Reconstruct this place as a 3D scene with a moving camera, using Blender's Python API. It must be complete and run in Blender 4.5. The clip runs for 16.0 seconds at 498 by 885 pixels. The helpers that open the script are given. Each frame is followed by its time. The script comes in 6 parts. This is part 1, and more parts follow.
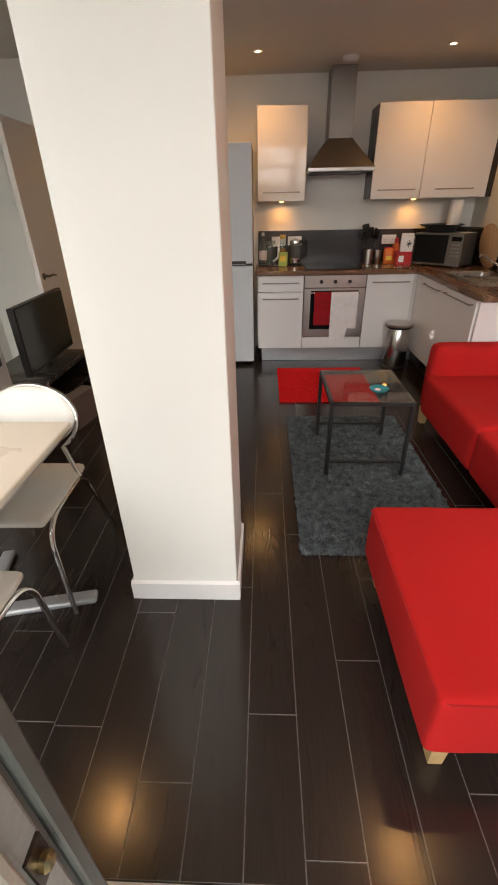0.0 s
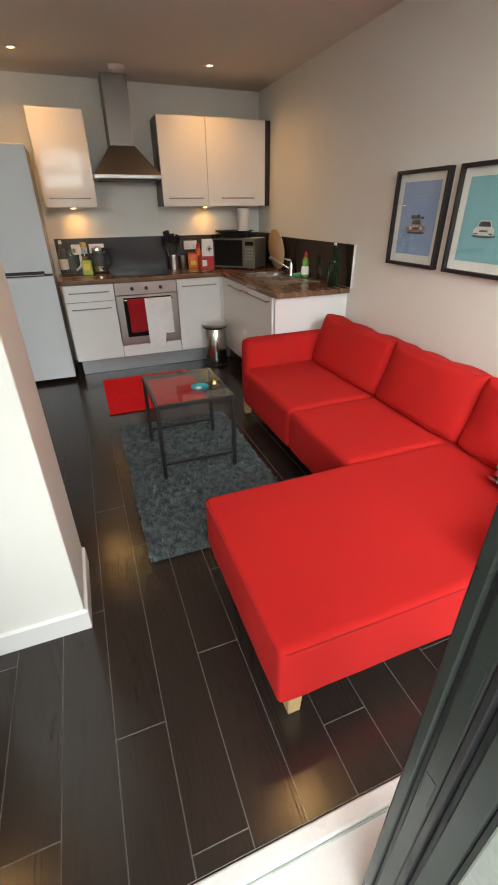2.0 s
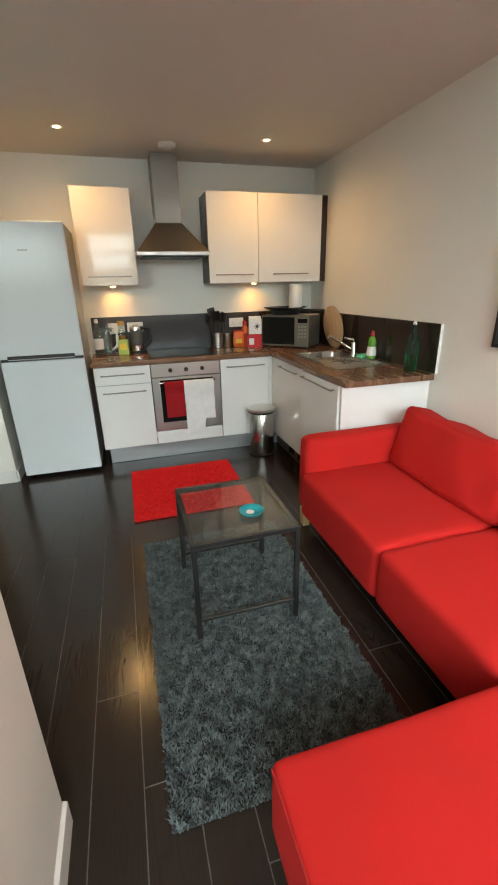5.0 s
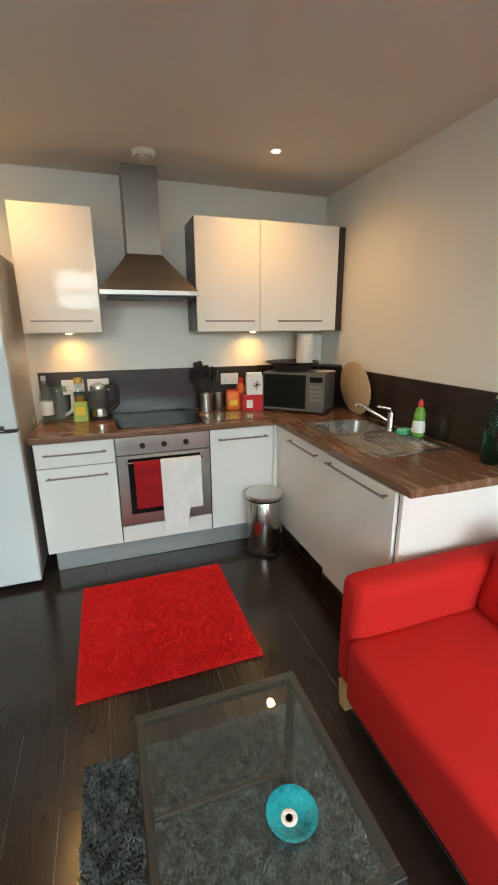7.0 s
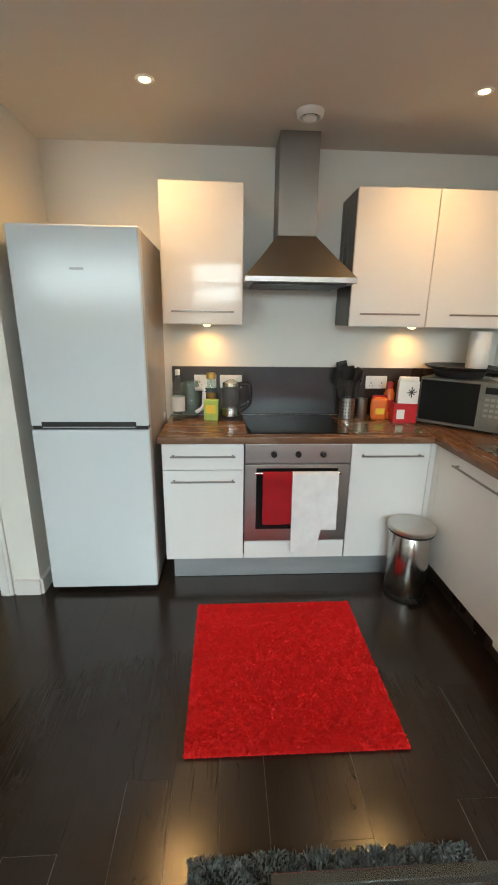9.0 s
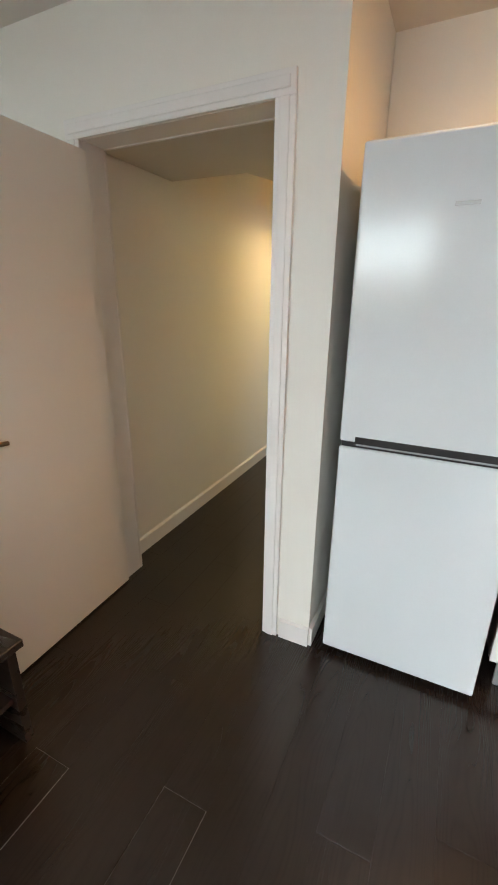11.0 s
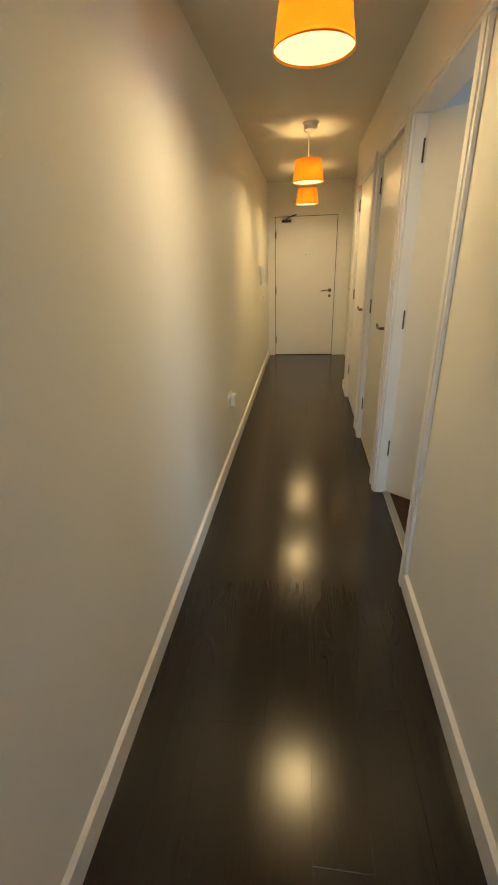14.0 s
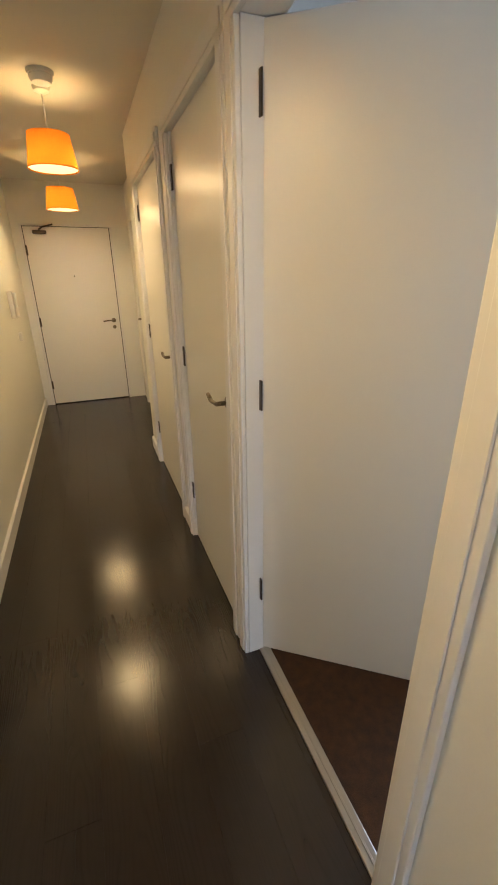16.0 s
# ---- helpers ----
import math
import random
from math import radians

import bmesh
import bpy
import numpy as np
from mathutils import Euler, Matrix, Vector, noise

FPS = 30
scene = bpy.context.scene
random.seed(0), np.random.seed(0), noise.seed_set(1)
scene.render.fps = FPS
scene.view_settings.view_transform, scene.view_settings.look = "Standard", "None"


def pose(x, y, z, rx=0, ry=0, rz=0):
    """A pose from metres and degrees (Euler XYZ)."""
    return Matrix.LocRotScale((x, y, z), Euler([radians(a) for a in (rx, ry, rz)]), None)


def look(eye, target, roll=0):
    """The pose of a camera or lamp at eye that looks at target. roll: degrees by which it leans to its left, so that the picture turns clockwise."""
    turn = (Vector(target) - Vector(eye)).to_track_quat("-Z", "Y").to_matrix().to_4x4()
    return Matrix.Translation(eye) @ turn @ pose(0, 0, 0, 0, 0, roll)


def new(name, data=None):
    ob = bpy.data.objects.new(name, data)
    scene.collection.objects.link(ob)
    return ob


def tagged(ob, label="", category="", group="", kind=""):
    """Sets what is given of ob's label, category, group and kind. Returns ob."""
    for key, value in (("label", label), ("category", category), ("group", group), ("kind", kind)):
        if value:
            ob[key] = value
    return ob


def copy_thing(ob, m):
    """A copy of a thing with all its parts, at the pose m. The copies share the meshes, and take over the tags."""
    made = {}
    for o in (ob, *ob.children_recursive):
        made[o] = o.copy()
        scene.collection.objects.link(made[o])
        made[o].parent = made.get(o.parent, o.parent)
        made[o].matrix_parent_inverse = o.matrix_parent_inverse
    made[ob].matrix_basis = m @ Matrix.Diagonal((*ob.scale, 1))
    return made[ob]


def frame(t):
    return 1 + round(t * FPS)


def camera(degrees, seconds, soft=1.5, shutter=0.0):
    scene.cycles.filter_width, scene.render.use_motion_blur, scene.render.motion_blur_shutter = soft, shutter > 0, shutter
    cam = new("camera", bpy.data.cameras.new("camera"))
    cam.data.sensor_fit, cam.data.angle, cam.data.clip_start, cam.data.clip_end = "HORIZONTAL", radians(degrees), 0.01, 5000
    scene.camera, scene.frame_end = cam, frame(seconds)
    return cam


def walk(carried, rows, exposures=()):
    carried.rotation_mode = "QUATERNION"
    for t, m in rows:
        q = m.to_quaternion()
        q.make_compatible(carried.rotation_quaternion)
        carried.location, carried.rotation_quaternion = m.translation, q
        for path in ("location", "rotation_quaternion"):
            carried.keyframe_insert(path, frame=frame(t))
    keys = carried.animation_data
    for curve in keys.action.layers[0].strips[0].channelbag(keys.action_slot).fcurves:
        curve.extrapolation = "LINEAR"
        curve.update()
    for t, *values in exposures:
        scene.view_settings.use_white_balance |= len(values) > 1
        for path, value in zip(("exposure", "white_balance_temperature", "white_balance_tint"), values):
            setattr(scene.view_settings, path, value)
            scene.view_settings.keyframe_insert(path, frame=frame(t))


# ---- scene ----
LENS = 62.2
PATH = [
    (0, (0.248, -0.008, 1.462), (0.174, 1.726, 0.469), -1.2),
    (0.5, (0.267, -0.035, 1.468), (0.361, 1.706, 0.489), -0.9),
    (1, (0.293, -0.046, 1.479), (0.556, 1.676, 0.498), -1.0),
    (1.5, (0.312, -0.054, 1.481), (0.764, 1.626, 0.494), -0.7),
    (2, (0.361, -0.056, 1.46), (0.976, 1.576, 0.479), -0.7),
    (2.5, (0.426, -0.005, 1.464), (1.179, 1.563, 0.477), -0.5),
    (3, (0.48, 0.07, 1.468), (1.304, 1.606, 0.487), -0.6),
    (3.5, (0.526, 0.128, 1.468), (1.341, 1.689, 0.519), -1.0),
    (4, (0.533, 0.22, 1.455), (1.274, 1.848, 0.561), -1.4),
    (4.5, (0.489, 0.459, 1.464), (1.125, 2.171, 0.648), -1.5),
    (5, (0.467, 0.699, 1.466), (0.981, 2.498, 0.76), -1.4),
    (5.2, (0.463, 0.79, 1.470), (0.945, 2.61, 0.802), -1.3),
    (7.3, (0.641, 1.807, 1.529), (1.272, 3.628, 0.995), -0.3),
    (7.5, (0.636, 1.868, 1.532), (1.239, 3.697, 0.993), -0.2),
    (8, (0.638, 1.963, 1.552), (1.101, 3.83, 1.006), 0.1),
    (8.5, (0.613, 2.039, 1.534), (0.904, 3.94, 0.984), 0.4),
    (9, (0.538, 2.11, 1.516), (0.648, 4.027, 0.956), 0.8),
    (9.5, (0.413, 2.237, 1.522), (0.312, 4.146, 0.937), 1.1),
    (10, (0.257, 2.376, 1.511), (-0.102, 4.252, 0.917), 1.2),
    (10.2, (0.198, 2.436, 1.496), (-0.289, 4.282, 0.9), 1.2),
    (12.3, (-0.73, 3.47, 1.473), (-1.667, 5.06, 0.702), -1.1),
    (12.5, (-0.798, 3.585, 1.490), (-1.682, 5.193, 0.696), -1.5),
    (13, (-0.979, 3.836, 1.468), (-1.672, 5.532, 0.665), -2.1),
    (13.5, (-1.087, 4.13, 1.464), (-1.559, 5.899, 0.658), -2.2),
    (14, (-1.129, 4.46, 1.454), (-1.376, 6.272, 0.645), -1.9),
    (14.5, (-1.14, 4.786, 1.447), (-1.171, 6.619, 0.647), -1.6),
    (15, (-1.156, 5.132, 1.455), (-0.978, 6.962, 0.667), -1.1),
    (15.5, (-1.132, 5.441, 1.45), (-0.728, 7.242, 0.681), -0.9),
    (16, (-1.068, 5.737, 1.481), (-0.412, 7.472, 0.732), -0.7),
]
EXPOSURES = [(0, -0.53, 7500, 20), (1, -0.5, 7500, 19), (2, -0.28, 7000, 11), (3.5, 0.0, 6800, 4), (5, 0.1, 6700, 2), (7.5, 0.25, 6500, 2),
             (9, 0.28, 6400, 2), (10, 0.35, 6500, 5), (12.3, 0.65, 6600, 13), (13, 0.62, 6200, 11), (14, 0.43, 5900, 12), (15, 0.42, 5950, 16), (16, 0.49, 5700, 18)]
cam = camera(LENS, 16.0, soft=1.9)
walk(cam, [(t, look(e, g, r)) for t, e, g, r in PATH], EXPOSURES)

# ---- light ----
world = bpy.data.worlds.new("world")
scene.world = world
world.use_nodes = True
wn, wl = world.node_tree.nodes, world.node_tree.links
sky = wn.new("ShaderNodeTexSky")
sky.sky_type, sky.sun_disc = "NISHITA", False
sky.sun_elevation, sky.sun_rotation = radians(35), radians(200)
wl.new(sky.outputs[0], wn["Background"].inputs[0])
wn["Background"].inputs[1].default_value = 0.11

WARM = (1.0, 0.53, 0.19)


def lamp(name, kind, m, energy, colour, size=0.1, **more):
    data = bpy.data.lights.new(name, kind)
    data.energy, data.color = energy, colour
    if kind == "AREA":
        data.shape, data.size, data.size_y = "RECTANGLE", size, more["size_y"]
    else:
        data.shadow_soft_size = size
    if kind == "SPOT":
        data.spot_size, data.spot_blend = radians(more["cone"]), more["blend"]
    ob = new(name, data)
    ob.matrix_world = m
    return ob


sun = bpy.data.lights.new("sun", "SUN")
sun.energy, sun.angle, sun.color = 0.5, radians(20), (0.96, 0.98, 1.0)
new("sun", sun).matrix_world = look((0, -8, 6), (0, 0, 0))
# daylight of the overcast sky beyond the glazed front
lamp("window_daylight", "AREA", look((-0.9, -3.6, 3.9), (0.2, 2.0, 0.7)), 920, (0.84, 0.95, 1.0), 7.5, size_y=4.2)
# daylight in the opening of the side room window
lamp("side_room_daylight", "AREA", look((2.39, 6.7, 1.52), (0.0, 6.7, 0.6)), 24, (0.76, 0.90, 1.0), 1.9, size_y=1.15)


# ---- materials ----
def mat(name, colour, rough=0.5, metal=0.0, vary=0.08, scale=8.0, fine=120.0, bump=0.1, stretch=(1, 1, 1), coat=0.0,
        dark=None, obj_random=False, rough_vary=0.08, sheen=0.0, trans=0.0, emit=0.0, detail=3.0):
    m = bpy.data.materials.new(name)
    m.use_nodes = True
    n, l = m.node_tree.nodes, m.node_tree.links
    b = n["Principled BSDF"]
    b.inputs["Roughness"].default_value, b.inputs["Metallic"].default_value = rough, metal
    b.inputs["Coat Weight"].default_value, b.inputs["Coat Roughness"].default_value = coat, 0.06
    b.inputs["Sheen Weight"].default_value = sheen
    b.inputs["Transmission Weight"].default_value = trans
    co = n.new("ShaderNodeTexCoord")
    mp = n.new("ShaderNodeMapping")
    mp.inputs["Scale"].default_value = stretch
    l.new(co.outputs["Object"], mp.inputs[0])
    if obj_random:
        info, mul = n.new("ShaderNodeObjectInfo"), n.new("ShaderNodeMath")
        mul.operation, mul.inputs[1].default_value = "MULTIPLY", 53.0
        l.new(info.outputs["Random"], mul.inputs[0])
        l.new(mul.outputs[0], mp.inputs["Location"])
    big, small = n.new("ShaderNodeTexNoise"), n.new("ShaderNodeTexNoise")
    big.inputs["Scale"].default_value, big.inputs["Detail"].default_value = scale, detail
    small.inputs["Scale"].default_value, small.inputs["Detail"].default_value = fine, detail
    l.new(mp.outputs[0], big.inputs[0])
    l.new(mp.outputs[0], small.inputs[0])
    mix = n.new("ShaderNodeMix")
    mix.data_type = "RGBA"
    a = dark or tuple(c * (1 - 2.2 * vary) for c in colour)
    mix.inputs["A"].default_value = (*a, 1)
    mix.inputs["B"].default_value = (*[min(1, c * (1 + vary)) for c in colour], 1)
    avg = n.new("ShaderNodeMath")
    avg.operation = "MULTIPLY_ADD"
    avg.inputs[1].default_value = 0.6
    half = n.new("ShaderNodeMath")
    half.operation, half.inputs[1].default_value = "MULTIPLY", 0.4
    l.new(small.outputs[0], half.inputs[0])
    l.new(big.outputs[0], avg.inputs[0])
    l.new(half.outputs[0], avg.inputs[2])
    ramp = n.new("ShaderNodeMapRange")
    ramp.inputs[1].default_value, ramp.inputs[2].default_value = 0.3, 0.7
    l.new(avg.outputs[0], ramp.inputs[0])
    l.new(ramp.outputs[0], mix.inputs["Factor"])
    l.new(mix.outputs["Result"], b.inputs["Base Color"])
    rr = n.new("ShaderNodeMapRange")
    rr.inputs[1].default_value, rr.inputs[2].default_value = 0.3, 0.7
    rr.inputs[3].default_value, rr.inputs[4].default_value = max(0.02, rough - rough_vary), min(1, rough + rough_vary)
    l.new(big.outputs[0], rr.inputs[0])
    l.new(rr.outputs[0], b.inputs["Roughness"])
    if bump:
        bp = n.new("ShaderNodeBump")
        bp.inputs["Strength"].default_value, bp.inputs["Distance"].default_value = bump, 0.002
        l.new(small.outputs[0], bp.inputs["Height"])
        l.new(bp.outputs[0], b.inputs["Normal"])
    if emit:
        b.inputs["Emission Color"].default_value = (*colour, 1)
        b.inputs["Emission Strength"].default_value = emit
    return m


def glass(name, colour, rough=0.02, ior=1.45):
    m = bpy.data.materials.new(name)
    m.use_nodes = True
    b = m.node_tree.nodes["Principled BSDF"]
    b.inputs["Base Color"].default_value = (*colour, 1)
    b.inputs["Roughness"].default_value, b.inputs["IOR"].default_value = rough, ior
    b.inputs["Transmission Weight"].default_value = 1
    return m


def thin_glass(name, colour, body=0.06, rough=0.06):
    """Thin-walled vessel glass: clear with a little gloss."""
    m = bpy.data.materials.new(name)
    m.use_nodes = True
    n, l = m.node_tree.nodes, m.node_tree.links
    tr, gl, mx = n.new("ShaderNodeBsdfTransparent"), n.new("ShaderNodeBsdfGlossy"), n.new("ShaderNodeMixShader")
    tr.inputs[0].default_value = (*colour, 1)
    gl.inputs["Roughness"].default_value = rough
    lw, pw, ma = n.new("ShaderNodeLayerWeight"), n.new("ShaderNodeMath"), n.new("ShaderNodeMath")
    pw.operation, pw.inputs[1].default_value = "POWER", 5.0
    ma.operation, ma.inputs[1].default_value, ma.inputs[2].default_value = "MULTIPLY_ADD", 0.95, 0.05
    l.new(lw.outputs["Facing"], pw.inputs[0])
    l.new(pw.outputs[0], ma.inputs[0])
    l.new(ma.outputs[0], mx.inputs[0])
    l.new(tr.outputs[0], mx.inputs[1])
    l.new(gl.outputs[0], mx.inputs[2])
    df, m2 = n.new("ShaderNodeBsdfDiffuse"), n.new("ShaderNodeMixShader")
    df.inputs[0].default_value = (*[c * 0.85 for c in colour], 1)
    m2.inputs[0].default_value = body
    l.new(mx.outputs[0], m2.inputs[1])
    l.new(df.outputs[0], m2.inputs[2])
    l.new(m2.outputs[0], n["Material Output"].inputs[0])
    return m


def plank_material():
    """Dark stained oak laminate: long streaks and nested arches of grain, another cut on each plank."""
    m = bpy.data.materials.new("dark_laminate_plank")
    m.use_nodes = True
    n, l = m.node_tree.nodes, m.node_tree.links
    b = n["Principled BSDF"]
    co, info, sep = n.new("ShaderNodeTexCoord"), n.new("ShaderNodeObjectInfo"), n.new("ShaderNodeSeparateXYZ")
    l.new(co.outputs["Object"], sep.inputs[0])

    def calc(op, a, c, d=0.0):
        k = n.new("ShaderNodeMath")
        k.operation = op
        for q, v in enumerate((a, c, d)):
            if isinstance(v, (int, float)):
                k.inputs[q].default_value = v
            else:
                l.new(v, k.inputs[q])
        return k.outputs[0]

    shift = calc("MULTIPLY", info.outputs["Random"], 61.0)
    # arches: rings about a line that leaves the plank at a slant
    off = calc("ADD", calc("SUBTRACT", sep.outputs[0], 0.04), calc("MULTIPLY", info.outputs["Random"], -0.08))
    yy = calc("ADD", sep.outputs[1], shift)
    vec = n.new("ShaderNodeCombineXYZ")
    l.new(calc("MULTIPLY", sep.outputs[0], 9.0), vec.inputs[0])
    l.new(calc("MULTIPLY", yy, 1.7), vec.inputs[1])
    l.new(shift, vec.inputs[2])
    wob = n.new("ShaderNodeTexNoise")
    wob.inputs["Scale"].default_value, wob.inputs["Detail"].default_value = 1.0, 2.0
    l.new(vec.outputs[0], wob.inputs[0])
    ring = calc("ADD", calc("MULTIPLY", calc("MULTIPLY", off, off), 900.0), calc("MULTIPLY", wob.outputs[0], 9.0))
    saw = calc("MULTIPLY", calc("PINGPONG", calc("ADD", ring, calc("MULTIPLY", yy, 2.6)), 0.5), 2.0)
    vec2 = n.new("ShaderNodeCombineXYZ")
    l.new(calc("MULTIPLY", sep.outputs[0], 95.0), vec2.inputs[0])
    l.new(calc("MULTIPLY", yy, 5.0), vec2.inputs[1])
    l.new(shift, vec2.inputs[2])
    pore = n.new("ShaderNodeTexNoise")
    pore.inputs["Scale"].default_value, pore.inputs["Detail"].default_value = 1.0, 3.0
    l.new(vec2.outputs[0], pore.inputs[0])
    vec3 = n.new("ShaderNodeCombineXYZ")
    l.new(calc("MULTIPLY", sep.outputs[0], 12.0), vec3.inputs[0])
    l.new(calc("MULTIPLY", yy, 0.9), vec3.inputs[1])
    l.new(shift, vec3.inputs[2])
    cloud = n.new("ShaderNodeTexNoise")
    cloud.inputs["Scale"].default_value = 1.0
    l.new(vec3.outputs[0], cloud.inputs[0])
    mask = calc("MULTIPLY", calc("POWER", saw, 3.0), calc("MULTIPLY", cloud.outputs[0], cloud.outputs[0]))
    grain = calc("ADD", calc("MULTIPLY", mask, 1.5), calc("MULTIPLY", pore.outputs[0], 0.45))
    mix = n.new("ShaderNodeMix")
    mix.data_type = "RGBA"
    mix.inputs["A"].default_value, mix.inputs["B"].default_value = (0.0265, 0.0192, 0.0162, 1), (0.0165, 0.012, 0.010, 1)
    l.new(grain, mix.inputs["Factor"])
    l.new(mix.outputs["Result"], b.inputs["Base Color"])
    l.new(calc("MULTIPLY_ADD", cloud.outputs[0], 0.06, 0.175), b.inputs["Roughness"])
    return m


PLANK = plank_material()
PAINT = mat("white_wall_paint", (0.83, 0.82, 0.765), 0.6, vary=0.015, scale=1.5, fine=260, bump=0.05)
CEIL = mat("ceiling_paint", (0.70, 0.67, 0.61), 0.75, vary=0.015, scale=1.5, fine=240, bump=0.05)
GLOSSTRIM = mat("white_gloss_trim", (0.82, 0.81, 0.79), 0.34, vary=0.01, scale=3, fine=90, bump=0.03, rough_vary=0.01)
DOORWHITE = mat("white_door_paint", (0.80, 0.78, 0.73), 0.34, vary=0.008, scale=2, fine=160, bump=0.03, rough_vary=0.008)
PLANKEDGE = mat("pale_joint", (0.19, 0.17, 0.16), 0.6, vary=0.3, scale=9, fine=80)
GLOSS = mat("white_gloss_laminate", (0.80, 0.80, 0.79), 0.07, vary=0.008, scale=3, fine=60, bump=0.003, coat=0.0, rough_vary=0.01)
HANDLE = mat("dull_steel_handle", (0.30, 0.285, 0.27), 0.38, 1.0, vary=0.04, scale=6, fine=90, bump=0.01)
CARCASS = mat("dark_brown_laminate", (0.030, 0.020, 0.016), 0.3, vary=0.2, scale=6, fine=60, bump=0.05, stretch=(1, 1, 0.2))
WORKTOP = mat("walnut_worktop", (0.165, 0.088, 0.050), 0.24, vary=0.3, scale=3, fine=40, bump=0.06, stretch=(1.0, 9, 4), dark=(0.128, 0.068, 0.039))
WORKTOP_Y = mat("walnut_worktop_along", (0.165, 0.088, 0.050), 0.24, vary=0.3, scale=3, fine=40, bump=0.06, stretch=(9, 1.0, 4), dark=(0.128, 0.068, 0.039))
SPLASH = mat("grey_splash_panel", (0.055, 0.058, 0.064), 0.18, vary=0.1, scale=4, fine=90, bump=0.02)
STEEL = mat("brushed_steel", (0.50, 0.48, 0.46), 0.34, 1.0, vary=0.02, scale=2, fine=50, bump=0.012, stretch=(0.6, 0.6, 9), rough_vary=0.025)
CHROME = mat("polished_steel", (0.66, 0.65, 0.63), 0.1, 1.0, vary=0.03, scale=6, fine=80, bump=0.0, rough_vary=0.04)
def dull(m, level):
    m.node_tree.nodes["Principled BSDF"].inputs["Specular IOR Level"].default_value = level
    return m


SINKSTEEL = mat("satin_sink_steel", (0.48, 0.475, 0.46), 0.28, 1.0, vary=0.03, scale=5, fine=90, bump=0.01, rough_vary=0.03)
BINSTEEL = mat("brushed_bin_steel", (0.50, 0.49, 0.47), 0.2, 1.0, vary=0.04, scale=5, fine=90, bump=0.01, stretch=(1, 1, 0.2), rough_vary=0.03)
LIDSTEEL = mat("satin_bin_lid", (0.62, 0.61, 0.59), 0.3, 1.0, vary=0.04, scale=5, fine=90, bump=0.01, rough_vary=0.03)
PLINTH = mat("silver_plinth", (0.42, 0.44, 0.46), 0.38, 0.5, vary=0.06, scale=4, fine=90, stretch=(1, 1, 10))
HOODSTEEL = mat("hood_brushed_steel", (0.30, 0.28, 0.26), 0.42, 1.0, vary=0.02, scale=2, fine=50, bump=0.012, stretch=(0.6, 0.6, 9), rough_vary=0.025)
BLACKGLASS = mat("black_glass", (0.012, 0.012, 0.013), 0.08, vary=0.1, scale=4, fine=40, bump=0.0, rough_vary=0.03)
dull(BLACKGLASS, 0.3)
MWGLASS = dull(mat("microwave_door_mesh_glass", (0.012, 0.013, 0.013), 0.35, vary=0.1, scale=4, fine=300, bump=0.0), 0.12)
BLACK = mat("black_plastic", (0.018, 0.018, 0.019), 0.4, vary=0.15, scale=9, fine=120, bump=0.05)
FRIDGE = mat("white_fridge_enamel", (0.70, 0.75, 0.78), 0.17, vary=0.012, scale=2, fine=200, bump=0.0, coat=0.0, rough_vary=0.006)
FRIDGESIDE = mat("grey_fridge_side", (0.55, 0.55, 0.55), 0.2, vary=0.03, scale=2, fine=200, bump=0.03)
RED = mat("red_cotton_cover", (0.50, 0.012, 0.011), 0.9, vary=0.06, scale=5, fine=420, bump=0.25)
RED.node_tree.nodes["Principled BSDF"].inputs["Specular IOR Level"].default_value = 0.3
REDDARK = mat("red_seam", (0.36, 0.006, 0.006), 0.9, vary=0.1, scale=9, fine=300)
REDPILE = mat("red_pile", (0.80, 0.010, 0.012), 0.9, vary=0.03, scale=14, fine=90, bump=0.1)
REDTOWEL = mat("red_terry", (0.34, 0.004, 0.010), 0.95, vary=0.12, scale=20, fine=400, bump=0.4)
WHITETOWEL = mat("white_terry", (0.80, 0.79, 0.79), 0.95, vary=0.05, scale=20, fine=400, bump=0.4)
GREYPILE = mat("grey_pile", (0.125, 0.15, 0.155), 0.9, vary=0.5, scale=26, fine=90, bump=0.1, dark=(0.022, 0.028, 0.032))
RUGBASE = mat("rug_backing", (0.05, 0.058, 0.06), 0.95, vary=0.2)
PINE = mat("pale_pine", (0.58, 0.40, 0.19), 0.5, vary=0.14, scale=6, fine=60, bump=0.1, stretch=(6, 6, 0.6))
IRON = mat("dark_grey_metal", (0.045, 0.047, 0.048), 0.4, 0.6, vary=0.15, scale=12, fine=160, bump=0.08)
TABLEGLASS = thin_glass("table_glass", (0.90, 0.945, 0.93), 0.02, 0.02)
TABLEMETAL = mat("black_table_metal", (0.016, 0.016, 0.017), 0.45, vary=0.15, scale=12, fine=160, bump=0.08)
CLEAR = thin_glass("clear_glass", (0.86, 0.93, 0.91))
SMOKE = thin_glass("kettle_glass", (0.74, 0.75, 0.75))
GREENGLASS = glass("green_bottle_glass", (0.05, 0.32, 0.17), 0.04)
PANE = glass("window_pane", (0.97, 0.99, 0.98), 0.0)
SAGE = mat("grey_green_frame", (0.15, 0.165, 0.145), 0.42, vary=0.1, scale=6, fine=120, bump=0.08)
# frame green with the shade of the backlit right post in its colour
SAGESHADE = mat("shaded_green_frame", (0.033, 0.040, 0.035), 0.33, vary=0.1, scale=6, fine=120, bump=0.08)
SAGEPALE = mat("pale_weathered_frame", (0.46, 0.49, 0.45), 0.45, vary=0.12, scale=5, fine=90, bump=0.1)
CREAM = mat("cream_seal", (0.55, 0.52, 0.42), 0.5, vary=0.1, scale=9, fine=80)
